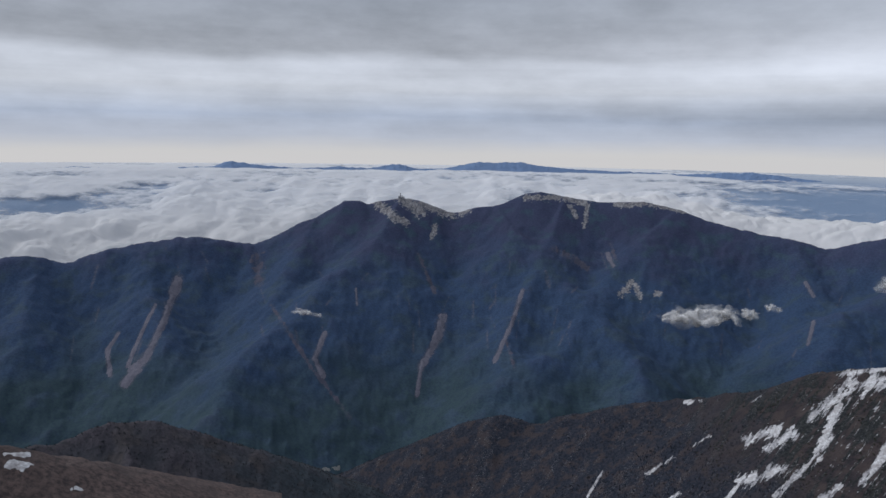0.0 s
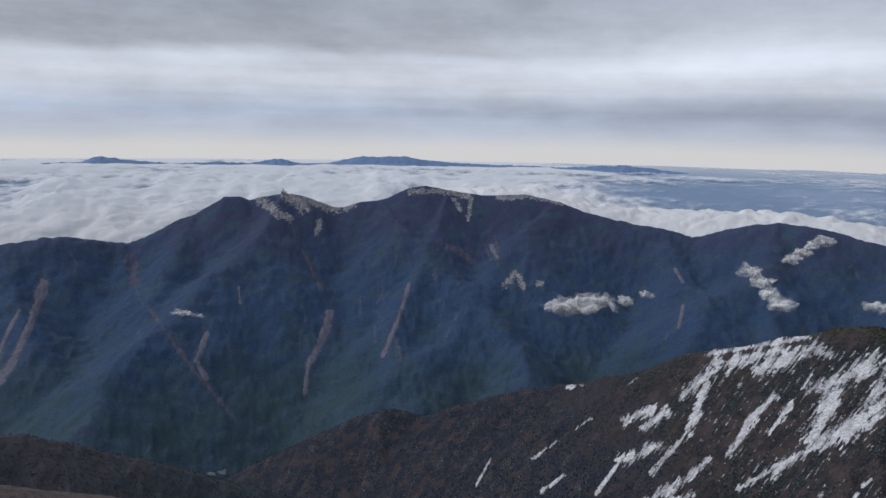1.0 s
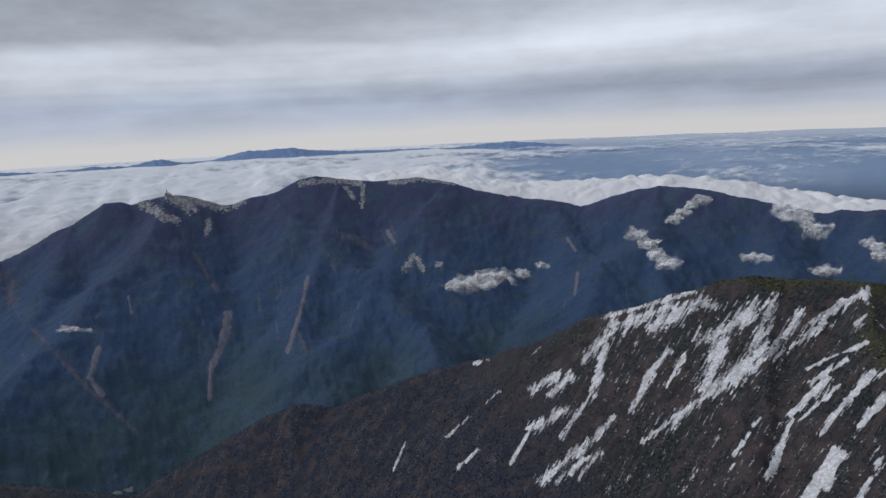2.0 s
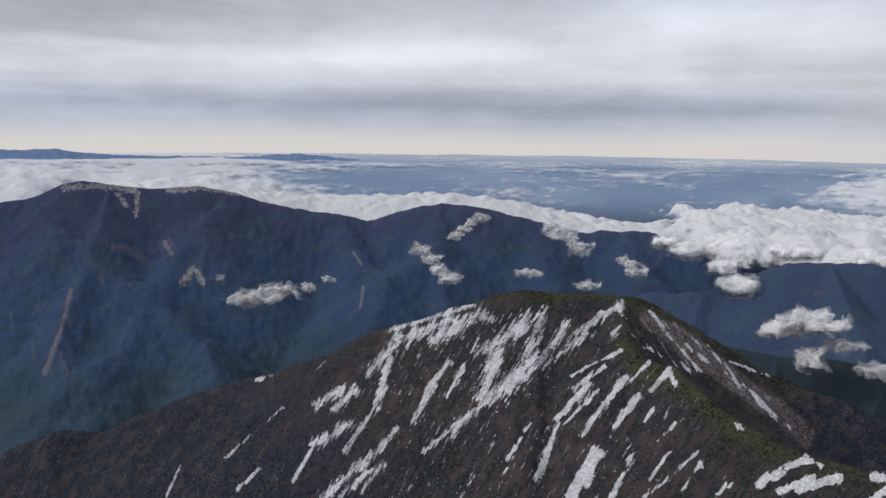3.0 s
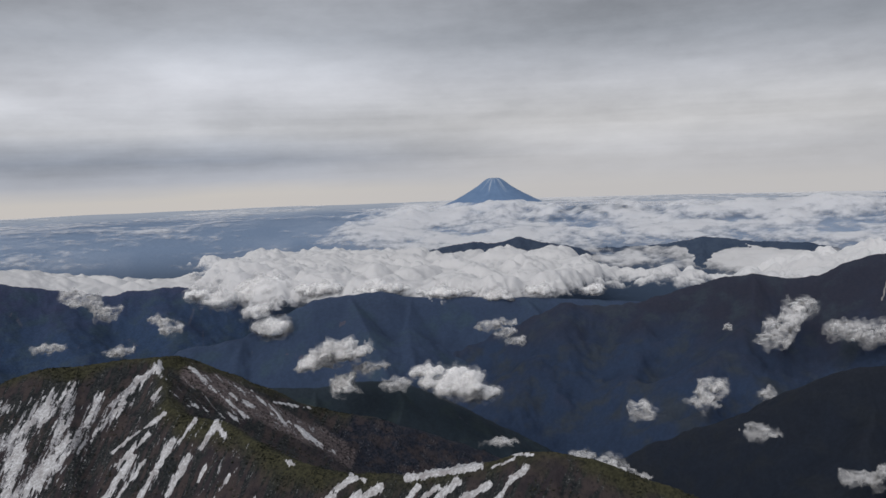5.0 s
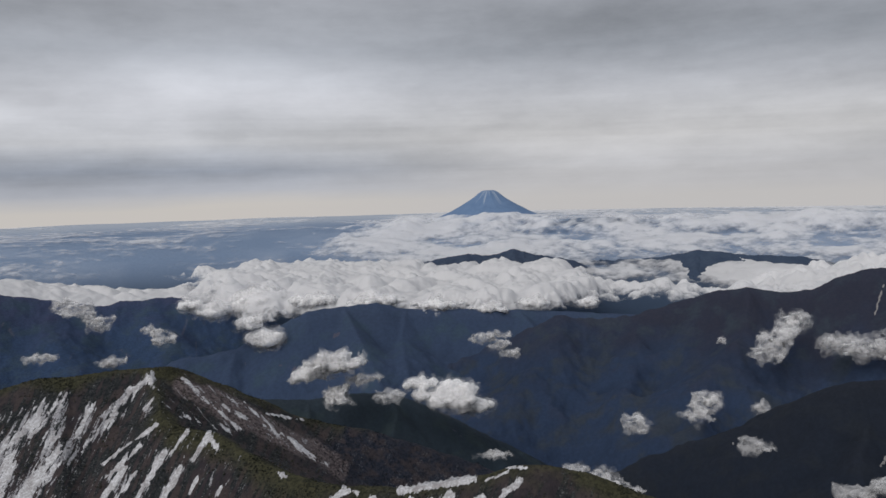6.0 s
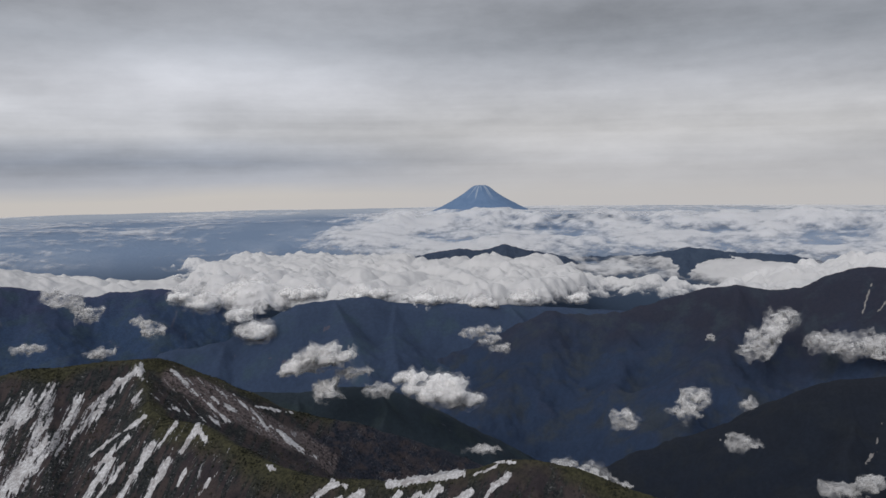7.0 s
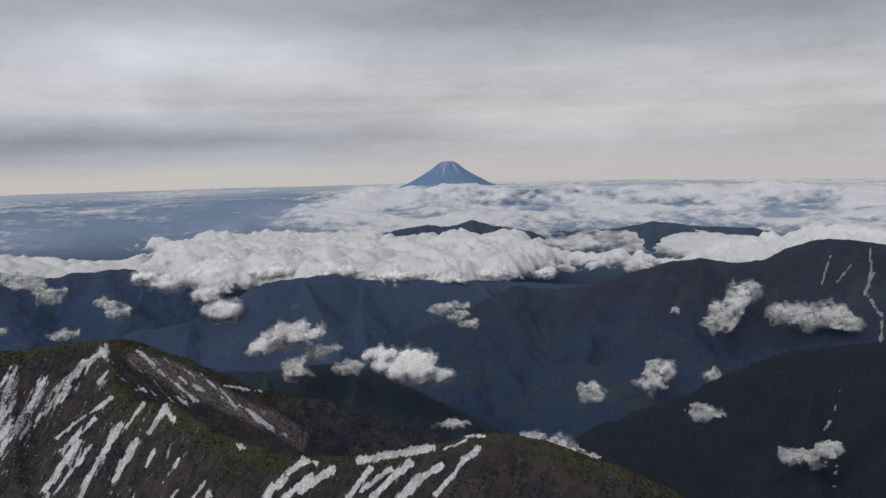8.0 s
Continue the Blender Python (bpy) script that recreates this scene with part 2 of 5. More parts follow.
def relief(tree, bsdf, height, strength, distance):
    n = tree.nodes.new("ShaderNodeBump")
    n.inputs["Strength"].default_value = strength
    n.inputs["Distance"].default_value = distance
    tree.links.new(height, n.inputs["Height"])
    tree.links.new(n.outputs[0], bsdf.inputs["Normal"])


def forest_material(name, low, high, bald, z0, z1, grain, grit=1.0, foot=None, stony=False):
    """Wooded mountain side: woods below, thin brown growth above, tree-sized grain."""
    m, t, b = material(name, 0.95)
    p = where(t)
    coarse, fine = cloudy(t, p, 1 / (grain * 30), 5.0, 0.6), cloudy(t, p, 1 / (grain * 1.6), 5.0, 0.7)
    up = spread(t, value(t, "ADD", level(t), value(t, "MULTIPLY", value(t, "SUBTRACT", coarse, 0.5), (z1 - z0) * 1.5)), z0, z1)
    c = blend(t, up, low, high)
    if foot:
        c = blend(t, spread(t, value(t, "ADD", level(t), value(t, "MULTIPLY", value(t, "SUBTRACT", coarse, 0.5), 260)), 330, 190), c, foot)
    c = blend(t, spread(t, cloudy(t, p, 1 / (grain * 16), 6.0, 0.6), 0.48, 0.66), c, bald)
    # relief shading put into the growth's colour: paler brownish spurs, darker woods in gullies
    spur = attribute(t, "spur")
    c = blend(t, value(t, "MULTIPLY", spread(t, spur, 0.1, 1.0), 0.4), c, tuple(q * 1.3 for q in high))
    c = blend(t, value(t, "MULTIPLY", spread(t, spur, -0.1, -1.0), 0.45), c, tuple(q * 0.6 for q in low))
    if stony:
        torn = cloudy(t, p, 1 / 14.0, 7.0, 0.7)
        c = blend(t, value(t, "MULTIPLY", spread(t, value(t, "ADD", attribute(t, "scree"), value(t, "MULTIPLY", value(t, "SUBTRACT", torn, 0.5), 1.1)), 0.15, 0.75), 0.75), c, (0.118, 0.116, 0.142))
        pale = blend(t, spread(t, cloudy(t, p, 1 / 7.0, 5.0, 0.7), 0.4, 0.62), (0.13, 0.125, 0.135), (0.36, 0.35, 0.345))
        c = blend(t, value(t, "MULTIPLY", spread(t, value(t, "ADD", attribute(t, "granite"), value(t, "MULTIPLY", value(t, "SUBTRACT", torn, 0.5), 2.6)), 0.35, 0.6), spread(t, attribute(t, "granite"), 0.02, 0.12, 0.0, 0.9)), c, pale)
    dark = tuple(q * 0.45 for q in low)
    c = blend(t, value(t, "MULTIPLY", spread(t, fine, 0.62, 0.38), 0.5 * grit), c, dark)
    plug(t, c, b.inputs["Base Color"])
    relief(t, b, fine, 0.4 * grit, grain * 0.7)
    return m


def rock_material(name, light, dark, grain, rough=0.9):
    m, t, b = material(name, rough)
    p = where(t)
    f = cloudy(t, p, 1 / grain, 8.0, 0.7)
    c = blend(t, spread(t, f, 0.35, 0.65), dark, light)
    c = blend(t, value(t, "MULTIPLY", spread(t, cloudy(t, p, 1 / (grain * 9), 3.0), 0.45, 0.7), 0.5), c, dark)
    plug(t, c, b.inputs["Base Color"])
    relief(t, b, f, 0.8, grain * 0.5)
    return m


def snow_material():
    m, t, b = material("old_snow", 0.7)
    p = where(t)
    f = cloudy(t, p, 0.35, 6.0, 0.7)
    c = blend(t, spread(t, f, 0.4, 0.62), (0.40, 0.40, 0.41), (0.66, 0.67, 0.70))
    c = blend(t, value(t, "MULTIPLY", spread(t, cloudy(t, p, 0.07, 6.0, 0.75), 0.47, 0.62), 0.6), c, (0.24, 0.22, 0.22))
    plug(t, c, b.inputs["Base Color"])
    c = blend(t, value(t, "MULTIPLY", spread(t, cloudy(t, p, 0.9, 4.0, 0.8), 0.55, 0.66), 0.6), c, (0.15, 0.14, 0.14))
    plug(t, c, b.inputs["Base Color"])
    relief(t, b, f, 0.5, 0.6)
    return m


def cloud_body_material():
    """Dense cloud: light wanders far through the drops before it comes out again."""
    m, t, b = material("cloud_body", 1.0)
    b.inputs["Base Color"].default_value = (0.97, 0.972, 0.98, 1)
    b.inputs["Specular IOR Level"].default_value = 0.0
    b.inputs["Subsurface Weight"].default_value = 1.0
    b.inputs["Subsurface Radius"].default_value = (1.0, 1.0, 1.0)
    b.inputs["Subsurface Scale"].default_value = 60.0
    relief(t, b, cloudy(t, where(t), 0.03, 5.0, 0.6), 0.5, 8.0)
    return m


def cloud_material(name, grain, lo, hi, most=1.0, through_light=0.25, by_thickness=False, rough=0.58):
    """Thin cloud, torn open by noise of the given grain between lo and hi. Its drops have no front or back: they take light mostly from above, whichever way the skin faces."""
    m, t, b = material(name, 1.0)
    t.nodes.remove(b)
    d = t.nodes.new("ShaderNodeBsdfDiffuse")
    u = t.nodes.new("ShaderNodeBsdfTranslucent")
    for n in (d, u):
        n.inputs[0].default_value = (0.97, 0.972, 0.98, 1)
    if by_thickness:
        puff = t.nodes.new("ShaderNodeBump")
        puff.inputs["Strength"].default_value, puff.inputs["Distance"].default_value = 0.4, 10.0
        t.links.new(cloudy(t, where(t), 1 / 26.0, 5.0, 0.6), puff.inputs["Height"])
        t.links.new(puff.outputs[0], d.inputs["Normal"])
    else:
        g = t.nodes.new("ShaderNodeNewGeometry")
        lean = t.nodes.new("ShaderNodeVectorMath")
        lean.operation = "MULTIPLY_ADD"
        t.links.new(g.outputs["Normal"], lean.inputs[0])
        lean.inputs[1].default_value = (0.35, 0.35, 0.35)
        lean.inputs[2].default_value = (0.0, 0.0, 0.9)
        t.links.new(lean.outputs[0], d.inputs["Normal"])
    body = t.nodes.new("ShaderNodeMixShader")
    body.inputs[0].default_value = through_light
    t.links.new(d.outputs[0], body.inputs[1])
    t.links.new(u.outputs[0], body.inputs[2])
    clear = t.nodes.new("ShaderNodeBsdfTransparent")
    flat = t.nodes.new("ShaderNodeVectorMath")
    flat.operation = "MULTIPLY"
    t.links.new(where(t), flat.inputs[0])
    flat.inputs[1].default_value = (1.0, 1.0, 1.5)
    full = cloudy(t, flat.outputs[0], 1 / grain, 6.0, rough)
    if by_thickness:
        full = value(t, "ADD", attribute(t, "thick"), value(t, "MULTIPLY", value(t, "SUBTRACT", full, 0.5), 1.6))
    cover = spread(t, full, lo, hi, 0.0, most)
    mix = t.nodes.new("ShaderNodeMixShader")
    t.links.new(cover, mix.inputs[0])
    t.links.new(clear.outputs[0], mix.inputs[1])
    t.links.new(body.outputs[0], mix.inputs[2])
    t.links.new(mix.outputs[0], t.nodes["Material Output"].inputs[0])
    return m


# the farther the ridge, the more blue haze is put into its woods' colour
RANGE_WOODS = forest_material("range_haze_woods", (0.037, 0.066, 0.130), (0.046, 0.054, 0.104), (0.046, 0.074, 0.110), 400, 600, 4.0, 0.9, (0.038, 0.065, 0.078), stony=True)
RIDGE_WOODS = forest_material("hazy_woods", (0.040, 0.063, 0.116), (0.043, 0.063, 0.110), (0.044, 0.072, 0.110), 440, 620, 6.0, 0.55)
RIGHT_WOODS = forest_material("blue_haze_woods", (0.028, 0.047, 0.092), (0.031, 0.034, 0.052), (0.040, 0.052, 0.070), 360, 590, 5.0, 0.6)
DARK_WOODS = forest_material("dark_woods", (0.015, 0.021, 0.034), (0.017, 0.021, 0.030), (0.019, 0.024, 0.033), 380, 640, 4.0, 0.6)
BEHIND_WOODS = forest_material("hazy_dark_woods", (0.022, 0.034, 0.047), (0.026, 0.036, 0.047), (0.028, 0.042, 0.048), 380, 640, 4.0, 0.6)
# the brown scree, too, has blue haze put into its colour
SCREE = rock_material("scree", (0.150, 0.148, 0.186), (0.100, 0.102, 0.136), 8.0)
GRANITE = rock_material("granite", (0.33, 0.33, 0.345), (0.13, 0.13, 0.145), 9.0)
SNOW = snow_material()


# strips of snow, scree and rock on the slopes: bearing, rise, bearing, rise, half width (degrees)
SNOW_WEST = [
    (-34.64, -13.18, -28.23, -15.09, 0.29), (-35.07, -13.79, -31.67, -15.7, 0.75), (-32.94, -14.25, -29.52, -15.71, 0.5), (-31.23, -14.88, -28.66, -15.71, 0.38),
    (-28.23, -16.11, -26.72, -18.13, 0.46), (-28.23, -17.34, -27.14, -20.55, 0.33), (-27.14, -20.55, -24.73, -23.63, 0.25), (-26.03, -24.45, -23.17, -26.61, 0.42),
    (-28.66, -22.17, -26.03, -24.84, 0.33), (-26.9, -24.86, -24.26, -26.67, 0.29), (-27.78, -24.5, -26.02, -26.36, 0.25), (-32.76, -17.33, -31.69, -18.57, 0.29),
    (-31.69, -18.57, -29.97, -21.58, 0.29), (-33.85, -17.73, -32.58, -19.77, 0.25), (-24.35, -19.28, -22.63, -20.21, 0.42), (-25.64, -19.32, -23.91, -20.66, 0.42),
    (-25.19, -21.69, -22.59, -22.95, 0.5), (-22.59, -22.76, -20.82, -25.34, 0.17),
]
SNOW_FACE = [
    (-20.1, -20.27, -19.03, -21.18, 0.13), (-12.64, -23.62, -11.57, -25.32, 0.13), (-18.31, -24.39, -16.61, -25.55, 0.17), (-17.76, -22.06, -15.86, -23.41, 0.13),
    (-23.32, -17.23, -22.68, -17.81, 0.13), (-19.33, -18.05, -18.29, -18.27, 0.13), (-35.85, -14.07, -34.22, -14.02, 0.5), (-38.49, -14.32, -35.55, -16.46, 0.83),
    (-39.75, -13.86, -38.58, -17.18, 0.67), (-36.41, -16.44, -35.19, -19.72, 0.83), (-39.0, -17.16, -35.2, -20.52, 0.67), (-35.63, -20.11, -33.05, -22.16, 0.54),
    (-33.05, -22.16, -30.86, -23.75, 0.21), (-41.45, -14.39, -39.85, -17.12, 0.42), (-39.85, -17.12, -37.34, -19.25, 0.42), (-45.3, -12.76, -42.3, -14.96, 0.33),
    (-43.13, -14.91, -39.87, -17.53, 0.33), (-45.49, -12.54, -45.54, -13.55, 0.25), (-45.57, -14.16, -44.99, -14.8, 0.29),
]
SNOW_SPINE = [
    (-45.66, -15.96, -42.0, -18.01, 0.17), (-44.48, -17.25, -42.04, -19.01, 0.33), (-43.5, -18.52, -41.27, -21.05, 0.38), (-41.27, -21.05, -39.71, -25.42, 0.38),
    (-44.14, -18.87, -41.72, -21.41, 0.21), (-47.72, -16.59, -46.18, -18.31, 0.29), (-46.16, -17.92, -44.6, -19.82, 0.38), (-44.6, -19.82, -43.02, -22.11, 0.25),
    (-47.04, -19.02, -45.3, -21.33, 0.38), (-49.15, -17.06, -47.83, -18.56, 0.29), (-49.16, -17.25, -49.6, -17.99, 0.29), (-48.11, -19.9, -47.55, -20.73, 0.21),
    (-49.77, -20.69, -48.64, -21.96, 0.25), (-49.49, -22.63, -48.19, -24.67, 0.25), (-51.48, -22.37, -49.41, -24.52, 0.29), (-49.41, -24.52, -47.85, -25.82, 0.29),
    (-43.91, -23.0, -42.35, -26.37, 0.5), (-44.34, -23.16, -43.61, -25.51, 0.33),
]
SNOW_LOW = [
    (-39.14, -21.57, -37.47, -24.0, 0.25), (-38.32, -23.18, -36.65, -25.95, 0.21), (-34.85, -24.86, -33.78, -26.8, 0.29), (-46.84, -22.92, -45.34, -26.1, 0.38),
    (-51.72, -23.09, -50.29, -25.51, 0.33), (-53.76, -24.08, -52.67, -25.17, 0.33), (-53.64, -20.01, -54.44, -20.46, 0.21), (-47.53, -13.01, -48.79, -14.32, 0.21),
    (-48.8, -14.52, -51.31, -17.03, 0.21), (-47.27, -15.64, -50.93, -17.07, 0.29), (-49.61, -14.84, -51.65, -16.22, 0.33), (-51.57, -15.05, -52.81, -16.29, 0.17),
    (-53.17, -16.05, -55.83, -16.69, 0.13), (-53.22, -16.82, -57.56, -19.98, 0.33), (-58.59, -21.45, -59.89, -22.1, 0.17),
]
SNOW_HILL = [
    (-62.82, -22.0, -68.46, -21.37, 0.33), (-70.95, -20.55, -72.51, -20.56, 0.13), (-69.46, -21.47, -71.07, -20.91, 0.13), (-71.93, -21.5, -70.83, -22.27, 0.29),
    (-70.83, -22.27, -69.93, -23.42, 0.25), (-69.93, -23.42, -68.6, -24.54, 0.21), (-66.7, -22.37, -65.14, -23.47, 0.33), (-65.14, -23.47, -63.8, -24.54, 0.33),
    (-65.17, -22.7, -62.95, -24.11, 0.29), (-63.66, -22.62, -61.86, -24.42, 0.29), (-59.0, -21.73, -57.5, -22.36, 0.29), (-60.87, -22.45, -58.27, -23.75, 0.29),
    (-59.15, -22.89, -57.2, -24.03, 0.38), (-69.08, -22.63, -67.31, -23.55, 0.29), (-67.31, -23.55, -65.97, -24.64, 0.46), (-57.05, -22.88, -55.75, -23.88, 0.42),
]
SCREE_MARKS = [
    (18.99, -10.26, 19.29, -11.23, 0.38), (19.29, -11.23, 20.04, -13.14, 0.25), (20.04, -13.14, 21.25, -15.38, 0.25), (21.25, -15.38, 22.81, -17.14, 0.33),
    (20.56, -11.94, 21.56, -13.81, 0.13), (21.56, -13.81, 22.58, -16.02, 0.13), (23.03, -13.7, 23.8, -14.77, 0.13), (23.8, -14.77, 23.7, -16.48, 0.17),
    (8.66, -14.45, 9.42, -16.25, 0.21), (9.42, -16.25, 8.8, -17.48, 0.21), (-0.17, -13.32, 0.15, -14.89, 0.38), (0.15, -14.89, 1.41, -16.95, 0.29),
    (1.41, -16.95, 1.69, -18.98, 0.17), (-6.15, -11.21, -5.38, -13.72, 0.17), (-5.38, -13.72, -4.18, -16.43, 0.17), (-26.25, -11.91, -26.02, -13.44, 0.13),
    (-25.53, -9.34, -26.12, -10.23, 0.13), (6.34, -11.19, 6.25, -12.43, 0.08), (-12.23, -8.28, -12.67, -9.08, 0.17),
]
ROCK_MARKS = [
    (-14.05, -10.22, -13.37, -11.07, 0.25), (-14.34, -10.41, -14.71, -11.31, 0.21), (-15.76, -10.92, -16.15, -10.89, 0.17), (4.68, -5.05, 3.42, -5.99, 0.33),
    (3.06, -4.53, 1.55, -5.56, 0.42), (1.55, -4.93, -0.76, -5.73, 0.33), (3.84, -5.79, 2.58, -6.4, 0.25), (0.48, -6.58, 0.68, -7.42, 0.21),
    (-1.39, -5.64, -2.01, -5.37, 0.21), (-6.14, -4.37, -8.61, -4.31, 0.21), (-9.01, -4.3, -10.66, -4.74, 0.21), (-10.66, -4.74, -10.48, -6.31, 0.17),
    (-9.44, -4.9, -9.88, -5.71, 0.17), (-12.66, -4.68, -14.63, -4.53, 0.21), (-15.02, -4.59, -17.37, -4.98, 0.17),
]
BARE_MARKS = [
    (13.5, -8.83, 13.33, -10.66, 0.54), (12.55, -12.31, 9.72, -16.85, 0.21), (9.72, -16.85, 6.77, -20.53, 0.21), (9.27, -13.21, 10.51, -12.77, 0.25),
    (-8.33, -8.03, -10.85, -9.37, 0.33), (-12.39, -7.46, -12.85, -8.66, 0.17), (1.72, -8.68, 0.41, -11.58, 0.21), (-4.98, -14.76, -5.68, -16.78, 0.21),
]
RIGHT_SCREE_MARKS = [
    (-98.63, -6.66, -98.76, -8.12, 0.13), (-98.76, -8.12, -98.53, -9.59, 0.17), (-98.53, -9.59, -99.46, -10.98, 0.21), (-99.46, -10.98, -99.53, -12.6, 0.21),
    (-96.34, -7.12, -95.81, -9.39, 0.08), (-97.53, -7.81, -96.75, -8.97, 0.08), (-98.43, -9.6, -98.95, -8.1, 0.13),
]


# ---- ground: one sheet from the valley floors out to the horizon ----
def ground_level(r):
    """Valley floors below the summit; beyond the range the lowland is raised to fit the camera's view, out to the
    horizon.
    """
    return EYE_Z + np.interp(r, [0, 1200, 2400, 2900, 3200, 3350, 3500, 3800, 4100, 4400, 4600, 4950], [-760, -880, -840, -640, -500, -440, -390, -305, -250, -232, -221, -187])


def hazed_lowland_material():
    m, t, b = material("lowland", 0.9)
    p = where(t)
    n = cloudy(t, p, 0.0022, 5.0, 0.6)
    # blue haze is put into the colour, palest out at the horizon
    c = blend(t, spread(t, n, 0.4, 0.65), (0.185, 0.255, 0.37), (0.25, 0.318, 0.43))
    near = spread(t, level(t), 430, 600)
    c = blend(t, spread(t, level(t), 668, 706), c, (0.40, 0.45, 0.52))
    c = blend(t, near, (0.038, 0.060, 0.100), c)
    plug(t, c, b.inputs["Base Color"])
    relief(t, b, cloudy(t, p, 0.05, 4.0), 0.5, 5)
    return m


land = Land(-180, 180, 1.0, 40, 4960, 40)
land.Z = ground_level(land.D) + fbm(land.X / 300, land.Y / 300, octaves=3) * 6
me, _ = land.mesh("ground")
top("ground", me, hazed_lowland_material(), "bluish wooded valley floor and hazy lowland", "ground", "structure")

# ---- the long wooded range across the valley ----
RIVER_MARKS = [(9.25, -24.08, 7.7, -23.96, 0.16), (7.22, -25.95, 6.1, -25.66, 0.14)]
rng = random.Random(4)
RANGE_CREST = [(40, -9.0, 2750), (34, -8.2, 2800), (29.89, -7.78, 2830), (27.96, -8.0, 2830), (25.97, -8.56, 2820), (23.48, -7.61, 2830), (20.94, -7.24, 2830), (17.36, -6.86, 2830), (14.23, -7.72, 2840), (11.66, -6.82, 2850), (9.21, -5.81, 2860), (7.16, -4.73, 2870), (6.13, -4.69, 2870)]
RANGE_ROCKS = [(5.51, -4.97, 2870), (4.68, -4.76, 2870), (3.4, -4.6, 2870), (3.06, -4.55, 2870), (1.77, -4.62, 2875), (-0.97, -5.56, 2880), (-2.01, -5.21, 2880), (-4.08, -4.92, 2885), (-6.13, -4.08, 2890), (-7.24, -3.93, 2890), (-9.01, -4.22, 2890), (-11.45, -4.55, 2890), (-14.58, -4.4, 2890), (-16.97, -4.84, 2890)]
RANGE_EAST = [(-18.91, -5.46, 2890), (-21.9, -5.97, 2880), (-24.43, -6.39, 2870), (-26.6, -6.78, 2860), (-28.04, -6.39, 2850), (-29.69, -5.94, 2840), (-32.05, -5.58, 2830), (-34.51, -5.76, 2830), (-36.86, -6.19, 2840), (-39.91, -6.89, 2850), (-42.5, -7.27, 2860), (-45.0, -7.28, 2870), (-47.78, -7.01, 2880), (-49.25, -7.43, 2890), (-51.33, -8.11, 2900), (-53.41, -9.06, 2910), (-57, -11.5, 2920)]
line = crest(RANGE_CREST + RANGE_ROCKS + RANGE_EAST)
main = spurs(line, 260, 0.46, 1500, rng, wobble=0.5)
lines = [(line, 0.80)] + [(s, 0.62) for s in main] + [(s, 0.72) for s in branches(main, 0.5, 0.26, rng)] + [(s, 0.8) for s in spurs(line, 300, 0.5, 500, rng, side=1)]
land = Land(-62, 44, 0.11, 1450, 3300, 9.0)
Z0 = raised(land.X, land.Y, lines, 700)
down = smooth(raised(land.X, land.Y, [(line, 0.0)]) - Z0, 0, 200)
Z0 = Z0 + (eased(Z0, 44) - Z0) * down
bend = fbm(land.X / 160, land.Y / 160, 4, 3) * 45
ribs = fbm((land.X + bend) / 90, (land.Y - bend) / 90, 0.3, 5, 0.5)
runs = fbm((land.X - bend) / 55, (land.Y + bend) / 55, 2.3, 4, 0.55, True)
rocky = np.clip(land.near(ROCK_MARKS, 2.0) + 0.25, 0, 1)
land.Z = Z0 + down * (ribs * 14 + runs * 7) + fbm(land.X / 26, land.Y / 26, 5, 4) * (2.2 + 2.0 * down) + rocky * (1 - down) * fbm(land.X / 11, land.Y / 11, 6, 3, 0.6) * 5
me, used = land.mesh("wooded_range")
mark_spurs(me, land, used, 14.0)
# thin runs of bare earth scattered over the upper slopes
rng_runs = random.Random(9)
RUNS = []
for _ in range(70):
    a, e = rng_runs.uniform(-50, 26), rng_runs.uniform(-14.5, -7.5)
    RUNS.append((a, e, a + rng_runs.uniform(-0.5, 0.6), e - rng_runs.uniform(0.4, 1.6), rng_runs.uniform(0.06, 0.16)))
loose = np.maximum(np.clip(land.near(SCREE_MARKS, 1.7), 0, 1), np.clip(land.near(BARE_MARKS, 1.6), 0, 1) * 0.5)
mark(me, "scree", np.maximum(loose, np.clip(land.near(RUNS, 1.3), 0, 1) * 0.6).ravel()[used])
mark(me, "granite", np.clip(land.near(ROCK_MARKS, 1.7) * 0.9, 0, 1).ravel()[used])
wooded_range = top("wooded_range", me, RANGE_WOODS, "long dark hazy blue-green wooded mountain range with bare summits", "mountain")
ragged = fbm(land.X / 20, land.Y / 20, 2.0, 4, 0.7)
draped(land, land.near(SCREE_MARKS, 1.2) * 0.85 + ragged * 0.7 - 0.3, 1.6, "scree_gully", SCREE, wooded_range, "pale brown scree gully", 30)
draped(land, np.minimum(land.near(ROCK_MARKS) * 0.5 + 0.25, 0.5) + fbm(land.X / 9, land.Y / 9, 6.0, 4, 0.75) * 1.5 - 0.62, 1.2, "granite_outcrop", GRANITE, wooded_range, "pale weathered granite", 30)
# soil colour with blue haze put into it
BARE = rock_material("bare_soil", (0.088, 0.088, 0.122), (0.062, 0.068, 0.100), 9.0)
draped(land, land.near(BARE_MARKS) * 0.6 + ragged * 1.0 - 0.4, 1.2, "bare_slope", BARE, wooded_range, "brownish bare slope", 30)

GRAVEL = rock_material("river_gravel", (0.24, 0.24, 0.24), (0.12, 0.13, 0.13), 6.0)
draped(land, land.near(RIVER_MARKS) + ragged * 0.8 - 0.1, 1.0, "river_bed", GRAVEL, wooded_range, "pale gravel river bed", 4)

